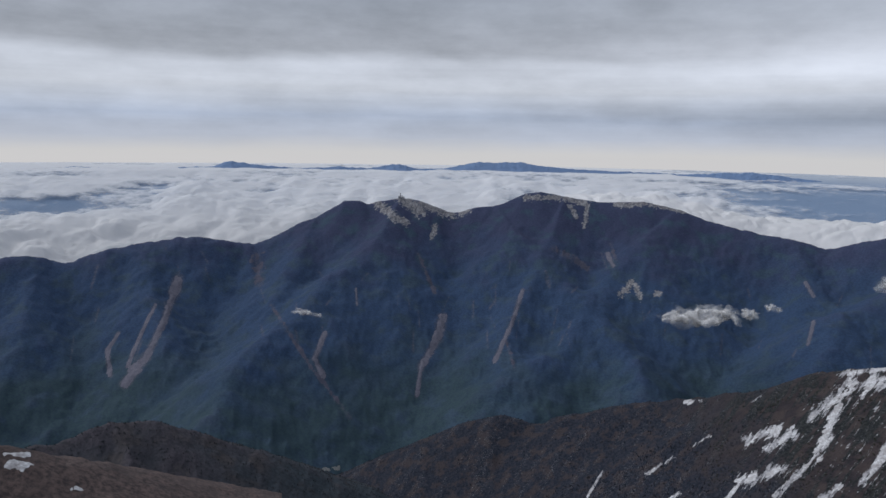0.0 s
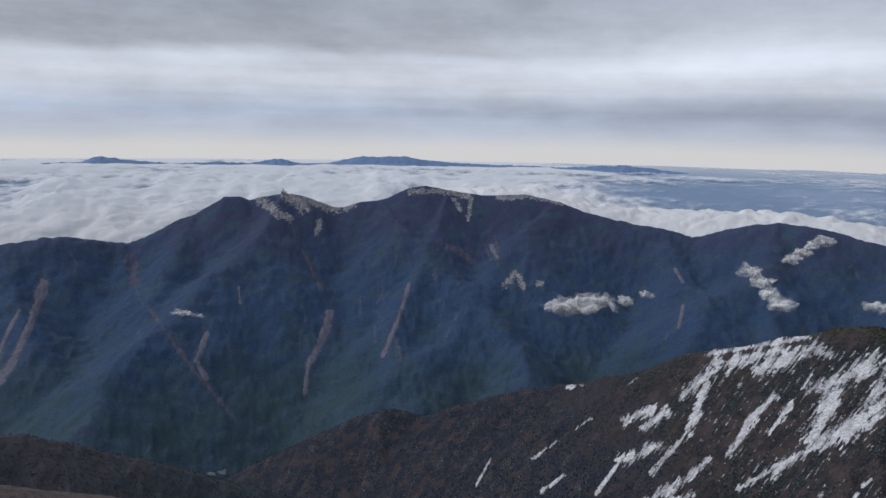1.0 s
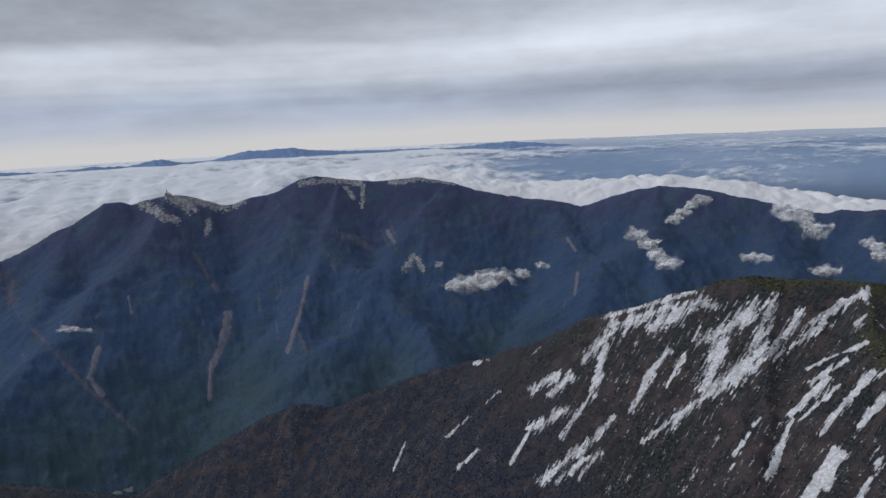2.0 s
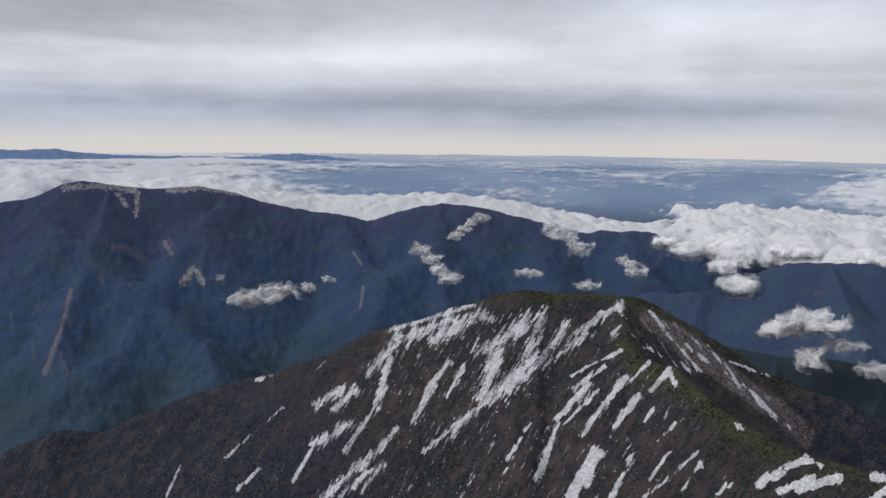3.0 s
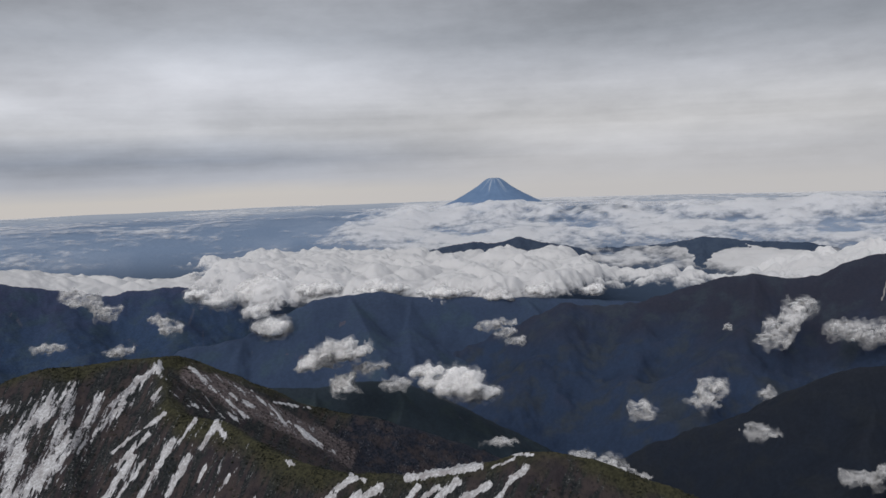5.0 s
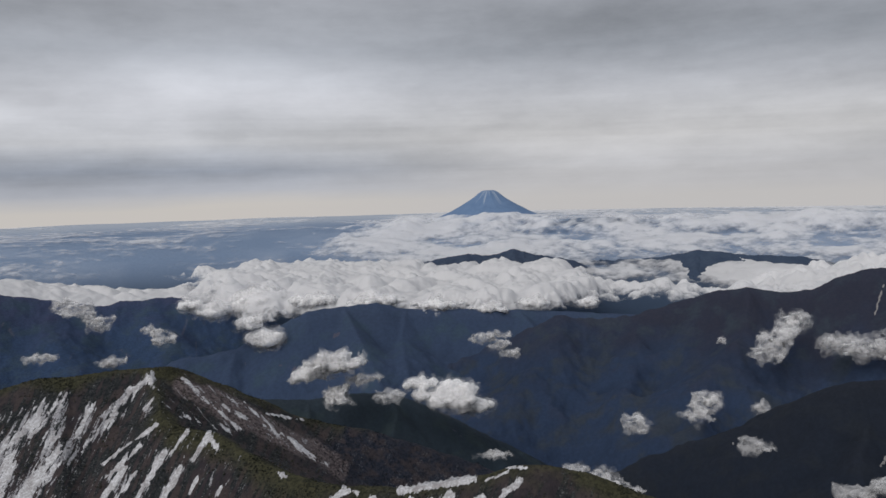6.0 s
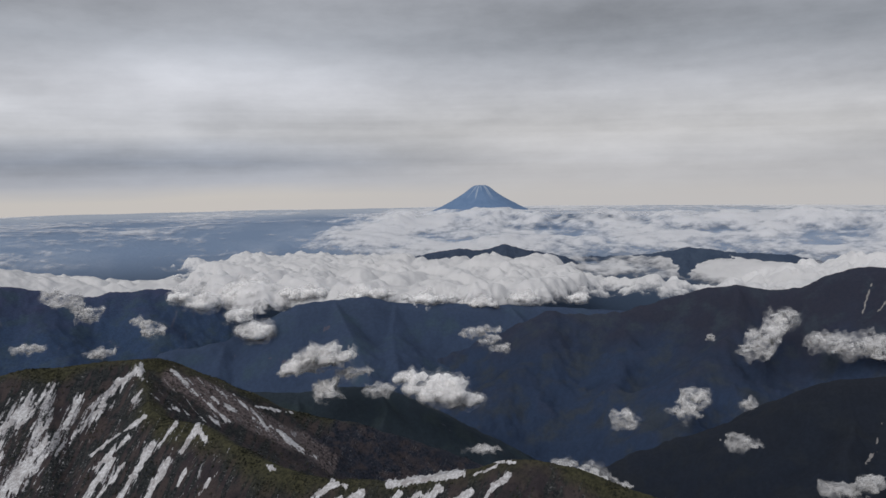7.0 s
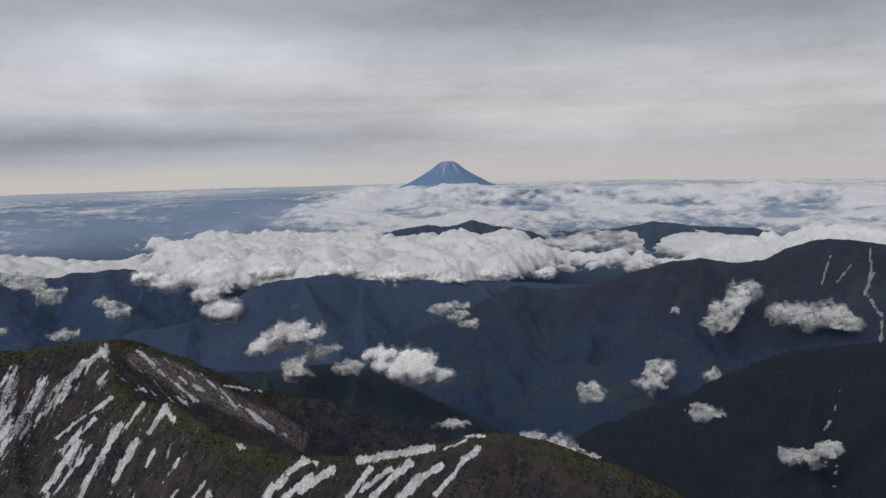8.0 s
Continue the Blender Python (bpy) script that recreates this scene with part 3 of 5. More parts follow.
# the rock needle on the range's shoulder
x, y, z = place(3.06, -4.55, 2868)
bm = bmesh.new()
for dx, h, w in ((0, 17, 5.0), (6, 9, 4.5), (-6, 7, 5.0), (12, 5, 5)):
    g = bmesh.ops.create_cone(bm, segments=7, radius1=w, radius2=w * 0.25, depth=h + 10, cap_ends=True)["verts"]
    for v in g:
        v.co = Vector((v.co.x + dx, v.co.y, v.co.z + (h - 10) / 2)) + noise.noise_vector(v.co * 0.2) * 1.5
me = bpy.data.meshes.new("rock_needle")
bm.to_mesh(me)
bm.free()
needle = part("rock_needle", me, GRANITE, wooded_range, "grey granite needle")
needle.location = (x, y, z)

PALE_SCREE = rock_material("pale_scree", (0.30, 0.29, 0.285), (0.17, 0.165, 0.17), 5.0)

# ---- the ridge under the cloud bank ----
DOME = [(-47, -11.5, 2202), (-51.32, -11.19, 2219), (-54.55, -9.78, 2236), (-56.6, -8.94, 2253), (-59.07, -8.75, 2270), (-61.57, -8.58, 2288), (-63.64, -9.1, 2305), (-67.85, -9.2, 2322), (-72.06, -9.3, 2339), (-80, -9.6, 2339), (-90, -9.9, 2322)]
line = crest(DOME)
main = spurs(line, 240, 0.42, 1000, rng, wobble=0.45)
lines = [(line, 0.72)] + [(s, 0.62) for s in main] + [(s, 0.7) for s in branches(main, 0.48, 0.28, rng)]
land = Land(-100, -44, 0.12, 1450, 2700, 9.0)
Z0 = raised(land.X, land.Y, lines, 700)
down = smooth(raised(land.X, land.Y, [(line, 0.0)]) - Z0, 0, 220)
Z0 = Z0 + (eased(Z0, 40) - Z0) * down
land.Z = Z0 + down * fbm(land.X / 100, land.Y / 100, 1.3, 5, 0.55) * 24 + fbm(land.X / 30, land.Y / 30, 5, 4) * (1.5 + 2.5 * down)
me, used = land.mesh("wooded_ridge")
mark_spurs(me, land, used, 12.0)
ridge = top("wooded_ridge", me, RIDGE_WOODS, "dark hazy blue wooded ridge under a bank of cloud", "mountain")
draped(land, fbm(land.X / 28, land.Y / 60, 8.0, 4, 0.6) + down * 0.1 - 0.62, 1.2, "bare_slope", BARE, ridge, "brownish bare slope", 12, 40)

# ---- the broad mountain on the far side of the southern valley ----
RIGHT = [(-55, -17.5, 2050), (-61.6, -14.97, 2080), (-65.46, -13.43, 2120), (-68.46, -12.36, 2160), (-71.03, -11.38, 2180), (-73.16, -10.16, 2200), (-75.48, -9.55, 2210), (-77.97, -9.67, 2210), (-81.05, -9.31, 2200), (-83.46, -8.67, 2200), (-85.81, -7.82, 2200), (-88.11, -7.57, 2190), (-90.36, -7.79, 2190), (-92.18, -7.65, 2190), (-93.92, -6.64, 2200), (-95.63, -6.1, 2200), (-97.3, -6.12, 2200), (-99.51, -6.33, 2200), (-106, -6.8, 2200), (-114, -8, 2200)]
line = crest(RIGHT)
main = spurs(line, 230, 0.44, 1000, rng, wobble=0.6)
lines = [(line, 0.76)] + [(s, 0.6) for s in main] + [(s, 0.7) for s in branches(main, 0.48, 0.28, rng)]
land = Land(-118, -52, 0.11, 1150, 2500, 8.0)
Z0 = raised(land.X, land.Y, lines, 700)
down = smooth(raised(land.X, land.Y, [(line, 0.0)]) - Z0, 0, 220)
Z0 = Z0 + (eased(Z0, 40) - Z0) * down
land.Z = Z0 + down * fbm(land.X / 95, land.Y / 95, 2.3, 5, 0.5) * 27 + fbm(land.X / 22, land.Y / 22, 5, 4) * (3.2 + 1.5 * down)
me, used = land.mesh("broad_mountain")
mark_spurs(me, land, used, 12.0)
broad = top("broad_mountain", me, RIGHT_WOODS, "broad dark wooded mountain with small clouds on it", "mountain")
draped(land, land.near(RIGHT_SCREE_MARKS, 0.6) + fbm(land.X / 10, land.Y / 10, 2, 4, 0.7) * 1.3 - 0.25, 1.0, "scree_gully", PALE_SCREE, broad, "pale branching scree gully", 20)

# ---- the dark slope low in the southern valley ----
LOWR = [(-72, -24.5, 1330), (-76.88, -21.64, 1370), (-79.01, -20.41, 1390), (-81.93, -19.31, 1400), (-84.77, -18.18, 1410), (-87.91, -17.0, 1420), (-90.55, -15.46, 1420), (-92.37, -14.36, 1420), (-94.85, -13.4, 1420), (-97.58, -12.97, 1420), (-99.79, -12.57, 1420), (-106, -11.6, 1420), (-114, -11, 1420)]
line = crest(LOWR)
lines = [(line, 0.66)] + [(s, 0.75) for s in spurs(line, 150, 0.4, 520, rng)]
land = Land(-118, -68, 0.12, 850, 1700, 6.0)
Z0 = raised(land.X, land.Y, lines, 700)
down = smooth(raised(land.X, land.Y, [(line, 0.0)]) - Z0, 0, 150)
Z0 = Z0 + (eased(Z0, 13) - Z0) * down
land.Z = Z0 + down * fbm(land.X / 70, land.Y / 70, 3.3, 4, 0.5) * 14 + fbm(land.X / 14, land.Y / 14, 5, 4) * (1.5 + 1.5 * down)
me, used = land.mesh("dark_slope")
mark_spurs(me, land, used, 9.0)
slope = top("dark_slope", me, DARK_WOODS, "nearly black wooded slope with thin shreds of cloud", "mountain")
draped(land, land.near([(-97.2, -16.0, -97.0, -17.3, 0.1), (-97.2, -17.3, -96.4, -18.6, 0.1), (-97.3, -20.4, -97.1, -22, 0.09)]) * 0.7 + fbm(land.X / 6, land.Y / 6, 8.0, 4, 0.75) * 1.9 - 0.55, 0.6, "scree_gully", PALE_SCREE, slope, "pale scree gully", 4, 40)

# ---- the low dark ridge behind the snowy peak ----
BEHIND = [(-46, -15.2, 1480), (-52.89, -14.95, 1500), (-56.23, -15.28, 1500), (-58.77, -15.03, 1500), (-62.16, -15.12, 1500), (-64.29, -15.81, 1490), (-67.27, -17.37, 1480), (-69.81, -18.88, 1470), (-71.5, -19.59, 1470), (-74.84, -21.31, 1460), (-80, -24, 1450)]
line = crest(BEHIND)
lines = [(line, 0.62)] + [(s, 0.7) for s in spurs(line, 130, 0.4, 420, rng)]
land = Land(-84, -42, 0.12, 1050, 1900, 7.0)
Z0 = raised(land.X, land.Y, lines, 700)
down = smooth(raised(land.X, land.Y, [(line, 0.0)]) - Z0, 0, 150)
Z0 = Z0 + (eased(Z0, 13) - Z0) * down
land.Z = Z0 + down * fbm(land.X / 70, land.Y / 70, 4.3, 4, 0.5) * 14 + fbm(land.X / 14, land.Y / 14, 6, 4) * (1.5 + 1.5 * down)
me, used = land.mesh("dark_ridge")
mark_spurs(me, land, used, 8.0)
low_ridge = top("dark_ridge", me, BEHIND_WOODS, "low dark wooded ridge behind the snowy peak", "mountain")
draped(land, fbm(land.X / 18, land.Y / 40, 9.0, 4, 0.6) + down * 0.1 - 0.62, 0.8, "bare_slope", BARE, low_ridge, "brownish bare slope", 12, 40)


# ---- the near snowy peak, its spine and the low hill at its end ----
def peak_material():
    m, t, b = material("peak_ground", 0.95)
    p = where(t)
    fine, mid, wide = cloudy(t, p, 0.28, 6.0, 0.7), cloudy(t, p, 0.05, 5.0, 0.65), cloudy(t, p, 0.011, 4.0, 0.6)
    soil = blend(t, spread(t, mid, 0.4, 0.6), (0.058, 0.047, 0.047), (0.036, 0.031, 0.036))
    # heath and woods below have a faint blue haze put into their colours
    heath = blend(t, spread(t, fine, 0.38, 0.62), (0.013, 0.016, 0.020), (0.032, 0.035, 0.035))
    c = blend(t, spread(t, value(t, "ADD", value(t, "MULTIPLY", wide, 0.4), value(t, "ADD", value(t, "MULTIPLY", mid, 0.3), value(t, "MULTIPLY", attribute(t, "view_streak"), 0.26))), 0.31, 0.39), soil, heath)
    grass = blend(t, spread(t, fine, 0.35, 0.65), (0.029, 0.031, 0.018), (0.064, 0.062, 0.036))
    c = blend(t, attribute(t, "grass"), c, grass)
    woods = blend(t, spread(t, fine, 0.4, 0.62), (0.013, 0.019, 0.032), (0.032, 0.034, 0.047))
    woods = blend(t, value(t, "MULTIPLY", spread(t, mid, 0.46, 0.62), 0.7), woods, (0.056, 0.045, 0.046))
    c = blend(t, attribute(t, "woods"), c, woods)
    c = blend(t, attribute(t, "stones"), c, blend(t, spread(t, fine, 0.4, 0.6), (0.055, 0.045, 0.047), (0.15, 0.125, 0.125)))
    c = blend(t, value(t, "MULTIPLY", spread(t, fine, 0.5, 0.3), 0.6), c, (0.012, 0.013, 0.015))
    # a dusting of snow left among the scrub, in slanting streaks
    dust = value(t, "MULTIPLY", spread(t, cloudy(t, p, 0.42, 7.0, 0.8), 0.54, 0.64), spread(t, attribute(t, "view_streak"), -0.05, 0.35))
    dust = value(t, "MULTIPLY", dust, value(t, "SUBTRACT", 1.0, attribute(t, "grass")))
    c = blend(t, value(t, "MULTIPLY", dust, 0.5), c, (0.34, 0.34, 0.36))
    # snow left in fine streaks, frayed at its edges
    grain = t.nodes.new("ShaderNodeCombineXYZ")
    t.links.new(value(t, "MULTIPLY", attribute(t, "across"), 4.2), grain.inputs[0])
    t.links.new(value(t, "MULTIPLY", attribute(t, "along"), 0.75), grain.inputs[1])
    fray = value(t, "ADD", attribute(t, "snow"), value(t, "MULTIPLY", value(t, "SUBTRACT", cloudy(t, p, 0.5, 6.0, 0.72), 0.5), 1.1))
    fray = value(t, "ADD", fray, value(t, "MULTIPLY", value(t, "SUBTRACT", cloudy(t, grain.outputs[0], 1.0, 6.0, 0.66), 0.5), 2.4))
    c = blend(t, value(t, "MULTIPLY", spread(t, fray, 0.0, 0.16), 0.9), c, blend(t, spread(t, fine, 0.35, 0.6), (0.20, 0.195, 0.21), (0.45, 0.455, 0.48)))
    plug(t, c, b.inputs["Base Color"])
    relief(t, b, fine, 1.0, 1.6)
    return m


PEAK_WEST = [(14, -29, 1330), (7.81, -25.23, 1320), (5.93, -24.09, 1310), (3.4, -22.94, 1300), (0.84, -21.92, 1290), (-0.87, -21.39, 1280), (-2.59, -20.65, 1270), (-4.75, -20.16, 1260), (-7.8, -20.67, 1240), (-10.4, -19.62, 1220), (-13.83, -18.7, 1200), (-18.07, -17.99, 1170), (-22.19, -16.96, 1140), (-24.9, -16.0, 1115), (-27.17, -14.96, 1100), (-30.42, -14.12, 1075), (-32.9, -13.4, 1055), (-34.57, -13.03, 1045), (-36.25, -12.36, 1035), (-38.36, -11.97, 1025), (-40.48, -12.13, 1015), (-43.02, -12.03, 1005), (-45.15, -12.08, 1000)]
PEAK_EAST = [(-45.15, -12.08, 1000), (-46.84, -12.17, 1005), (-48.12, -12.66, 1010), (-49.82, -13.51, 1020), (-52.36, -14.81, 1030), (-54.88, -16.25, 1040), (-57.75, -17.01, 1050), (-60.93, -17.67, 1060), (-63.66, -18.49, 1070), (-66.31, -19.42, 1080), (-68.51, -20.15, 1090), (-69.93, -20.61, 1090), (-75, -22.6, 1090), (-82, -26, 1080)]
SPINE = [(-45.2, -12.1, 1000), (-45.9, -14.04, 930), (-45.9, -15.47, 880), (-47.35, -16.44, 845), (-49.48, -16.96, 820), (-51.64, -18.64, 770), (-54.19, -20.03, 735), (-56.7, -20.97, 710), (-59.15, -21.5, 690), (-62.32, -21.75, 670), (-66.5, -21.59, 650), (-69.12, -21.08, 640), (-72.16, -20.32, 632), (-74.32, -20.35, 630), (-76.89, -20.75, 630), (-80.28, -21.7, 632), (-82.79, -22.5, 634), (-85.67, -23.45, 636), (-92, -27, 640)]
west, east, spine = crest(PEAK_WEST), crest(PEAK_EAST), crest(SPINE)
rng = random.Random(11)
lines = [(west, 0.62), (east, 0.70), (spine, 0.72)]
lines += [(s, 0.62) for s in spurs(west, 95, 0.50, 420, rng, wobble=0.35)] + [(s, 0.7) for s in spurs(spine, 70, 0.55, 240, rng, wobble=0.3)]
land = Land(-98, 16, 0.1, 380, 1060, 2.2, 1500, 7.0)
Z0 = raised(land.X, land.Y, lines, 700)
ridge_line = raised(land.X, land.Y, [(west, 0.0), (east, 0.0), (spine, 0.0)])
down = smooth(np.maximum(ridge_line - Z0, 0), 0, 70)
Z0 = Z0 + (eased(Z0, 10) - Z0) * down
land.Z = Z0 + down * fbm(land.X / 55, land.Y / 55, 0.7, 5, 0.5, True) * 5 + fbm(land.X / 7, land.Y / 7, 5, 4, 0.6) * (0.5 + 0.7 * down)
me, used = land.mesh("snowy_peak")
E_ = land.rise()
patchy = fbm(land.X / 40, land.Y / 40, 9, 5, 0.6)
grass = smooth(raised(land.X, land.Y, [(west[17:], 1.9), (east[:12], 1.5), (spine, 1.9)]) - Z0 + 14 + patchy * 24, -14, 14)
woods = smooth(land.A + patchy * 7 + (E_ + 20) * -0.6, -27, -17) + smooth(-land.A + (E_ + 17) * -1.5 + patchy * 5, 57, 62) * smooth(land.D, 900, 960)
stones = smooth(land.near([(-47.5, -13.7, -58.5, -20.2, 0.85), (-49, -14.3, -56.5, -18.8, 0.8)]) + patchy * 0.5, 0.1, 0.5)
mark(me, "grass", np.clip(grass, 0, 1).ravel()[used])
mark(me, "woods", np.clip(woods, 0, 1).ravel()[used])
mark(me, "stones", stones.ravel()[used])
mark(me, "view_streak", fbm((land.A + 0.56 * E_) * 3.6, E_ * 0.6, 12.0, 5, 0.65).ravel()[used])
peak = top("snowy_peak", me, peak_material(), "near brown and dark green mountain peak with streaks of old snow", "mountain")
# old snow: streaks slanted to fit the camera's view, torn into shreds
spine_at = np.interp(-E_, [12, 15.5, 17, 20, 21.5], [-45.2, -45.9, -49.5, -54.0, -60.0])
lee = (land.A < spine_at - 0.3) & (E_ > -20.6) & (land.D > 800)
fall = np.where(lee, land.A - 0.75 * E_ + 40, land.A + 0.56 * E_)
torn = fbm(fall * 2.2, E_ * 0.42, 2.0, 4, 0.62) * 0.9 + fbm(fall * 5.5, E_ * 1.2, 3.0, 4, 0.7) * 1.0 + fbm(fall * 11, E_ * 2.6, 7.0, 3, 0.7) * 0.45 + fbm(land.X / 6, land.Y / 6, 4.0, 3, 0.7) * 0.6
broken = np.maximum(land.near(SNOW_WEST + SNOW_FACE, 1.4) * 1.05 - 0.58, land.near(SNOW_LOW, 1.0) * 0.85 - 0.5) + torn
firm = np.maximum(land.near(SNOW_SPINE, 1.1) * 1.1 - 0.42 + torn * 0.7, land.near(SNOW_HILL, 1.0) - 0.14 + torn * 0.55)
west_side = smooth(land.A + 0.35 * (E_ + 12), -58, -52) * (1 - smooth(land.A, -30, -20)) * smooth(-E_, 12.8, 14.5)
shreds = fbm(fall * 3.8, E_ * 0.6, 6.0, 5, 0.72) * 0.9 + fbm(land.X / 4.5, land.Y / 4.5, 8.0, 3, 0.7) * 0.45
field = np.maximum(np.maximum(broken + 0.02, firm + 0.03), shreds - 0.37 - 0.5 * (1 - west_side))
field = np.maximum(field, np.where(lee, shreds - 0.2 - 0.6 * (1 - stones), -9.0))
cover = np.maximum(land.near(SNOW_WEST + SNOW_FACE, 1.8) * 0.8 - 0.56, west_side * 0.34 - 0.62)
cover = np.maximum(cover, np.where(lee, stones * 0.5 - 0.74, -9.0))
mark(me, "snow", np.clip(np.maximum(cover, field - 0.15), -2, 1).ravel()[used])
mark(me, "across", fall.ravel()[used])
mark(me, "along", E_.ravel()[used])
draped(land, field - np.where((west_side > 0.3) | (land.A > -30), 0.30, 0.16), 0.6, "snow_patch", SNOW, peak, "patch of old white snow", 40, 280)

peak_land, peak_snow, peak_grass, peak_woods = land, field, grass, np.clip(woods, 0, 1)

# ---- wooded hill and the brown shoulder at the valley's mouth ----
HILLW = [(44, -19.8, 1010), (36, -20.2, 1015), (30.68, -20.57, 1020), (26.58, -20.36, 1030), (23.67, -19.66, 1040), (21.05, -19.77, 1045), (18.76, -20.58, 1050), (14.79, -22.07, 1060), (11.9, -23.22, 1070), (10.22, -23.89, 1075), (7.65, -25.53, 1080), (3, -29, 1090)]
line = crest(HILLW)
lines = [(line, 0.6)] + [(s, 0.65) for s in spurs(line, 90, 0.42, 300, rng)]
land = Land(0, 48, 0.12, 600, 1500, 5.0)
land.Z = raised(land.X, land.Y, lines) + fbm(land.X / 40, land.Y / 40, 1, 4, 0.5, True) * 5 + fbm(land.X / 6, land.Y / 6, 3, 3) * 1.6
hill_land = land
me, used = land.mesh("wooded_hill")
mark_spurs(me, land, used, 6.0)
HILL_WOODS = forest_material("hill_woods", (0.042, 0.054, 0.066), (0.058, 0.051, 0.062), (0.062, 0.055, 0.058), 400, 560, 3.0)
top("wooded_hill", me, HILL_WOODS, "low hill covered in brown and dark green woods", "hill")
BROWN = [(60, -17, 470), (40, -18, 480), (30.65, -20.06, 490), (28.69, -20.74, 495), (26.33, -22.19, 500), (22.02, -24.69, 505), (17, -28, 510)]
line = crest(BROWN)
land = Land(12, 62, 0.15, 250, 700, 3.0)
land.Z = raised(land.X, land.Y, [(line, 0.55)]) + fbm(land.X / 25, land.Y / 25, 1, 4, 0.5, True) * 2 + fbm(land.X / 6, land.Y / 6, 3, 3) * 0.8
me, used = land.mesh("brown_shoulder")
BROWN_HEATH = rock_material("brown_heath", (0.135, 0.10, 0.092), (0.048, 0.040, 0.041), 3.5)
shoulder = top("brown_shoulder", me, BROWN_HEATH, "brown heath slope with scraps of snow", "hill")
draped(land, land.near([(30, -21.2, 28.8, -21.6, 0.4), (26.5, -23.3, 25.9, -23.6, 0.25), (30.4, -20.6, 29, -20.9, 0.2)]) + fbm(land.X / 5, land.Y / 5, 3, 4) * 1.1 - 0.2, 0.6, "snow_patch", SNOW, shoulder, "patch of old white snow", 12)
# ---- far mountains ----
# rock with blue haze put into its colour, paler for the farthest
def hazed_rock(name, low, high):
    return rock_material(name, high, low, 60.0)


line = crest([(a, e if e > -2.19 else e - 0.1, r) for a, e, r in [(27, -2.5, 4700), (25.32, -2.27, 4700), (22.91, -2.4, 4700), (19.3, -2.4, 4700), (16.47, -2.26, 4700), (15.31, -1.98, 4700), (12.78, -2.2, 4700), (10.8, -2.38, 4700), (7.56, -2.23, 4700), (5.51, -2.33, 4700), (3.24, -2.06, 4700), (1.79, -2.33, 4700), (-0.28, -2.25, 4700), (-2.35, -1.89, 4700), (-5.65, -1.83, 4700), (-7.71, -2.12, 4700), (-10.95, -2.21, 4700), (-13.34, -2.23, 4700), (-16.83, -2.3, 4700), (-21.64, -2.15, 4700), (-26, -2.5, 4700)]])
land = Land(-28, 29, 0.1, 4500, 4900, 10.0)
land.Z = raised(land.X, land.Y, [(line, 0.4)]) + fbm(land.X / 40, land.Y / 40, 1, 4, 0.5, True) * 4 + fbm(land.A * 1.3, land.D / 200, 4, 4, 0.6) * 7
me, _ = land.mesh("far_mountains")
top("far_mountains", me, hazed_rock("far_haze", (0.155, 0.235, 0.40), (0.175, 0.26, 0.43)), "far hazy blue mountains above a sea of cloud", "mountain", "structure")


def island_range(rows, low, high, label):
    line = crest(rows)
    az = [p[0] for p in rows]
    r = rows[0][2]
    land = Land(min(az) - 2, max(az) + 2, 0.09, r - 480, r + 160, 8.0)
    lines = [(line, 0.62)] + [(s, 0.7) for s in spurs(line, 80, 0.5, 160, rng)]
    land.Z = raised(land.X, land.Y, lines) + fbm(land.X / 34, land.Y / 34, 1, 5, 0.55, True) * 7
    me, _ = land.mesh("hill_range")
    top("hill_range", me, hazed_rock("hill_haze", low, high), label, "mountain", "", "hills rising out of the cloud")


island_range([(-62, -7, 3480), (-64.94, -5.84, 3480), (-66.41, -5.51, 3480), (-68.48, -5.29, 3480), (-70.14, -5.37, 3480), (-71.77, -4.98, 3480), (-73.8, -5.45, 3480), (-76.01, -5.82, 3480), (-79, -7, 3480)], (0.040, 0.060, 0.104), (0.058, 0.082, 0.128), "dark hazy blue hills rising out of white cloud")
island_range([(-74.5, -6.2, 3560), (-77.85, -5.85, 3560), (-81.45, -5.75, 3560), (-83.6, -5.4, 3560), (-84.74, -5.15, 3560), (-86.63, -5.3, 3560), (-87.93, -5.45, 3560), (-91.52, -5.5, 3560), (-96, -6.5, 3560)], (0.046, 0.070, 0.118), (0.064, 0.092, 0.142), "dark hazy blue hills half sunk in cloud")
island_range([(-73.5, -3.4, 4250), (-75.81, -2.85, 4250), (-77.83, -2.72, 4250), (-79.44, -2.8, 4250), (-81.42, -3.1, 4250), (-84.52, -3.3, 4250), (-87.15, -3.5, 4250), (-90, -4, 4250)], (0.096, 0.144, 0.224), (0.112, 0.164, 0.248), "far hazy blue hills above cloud")


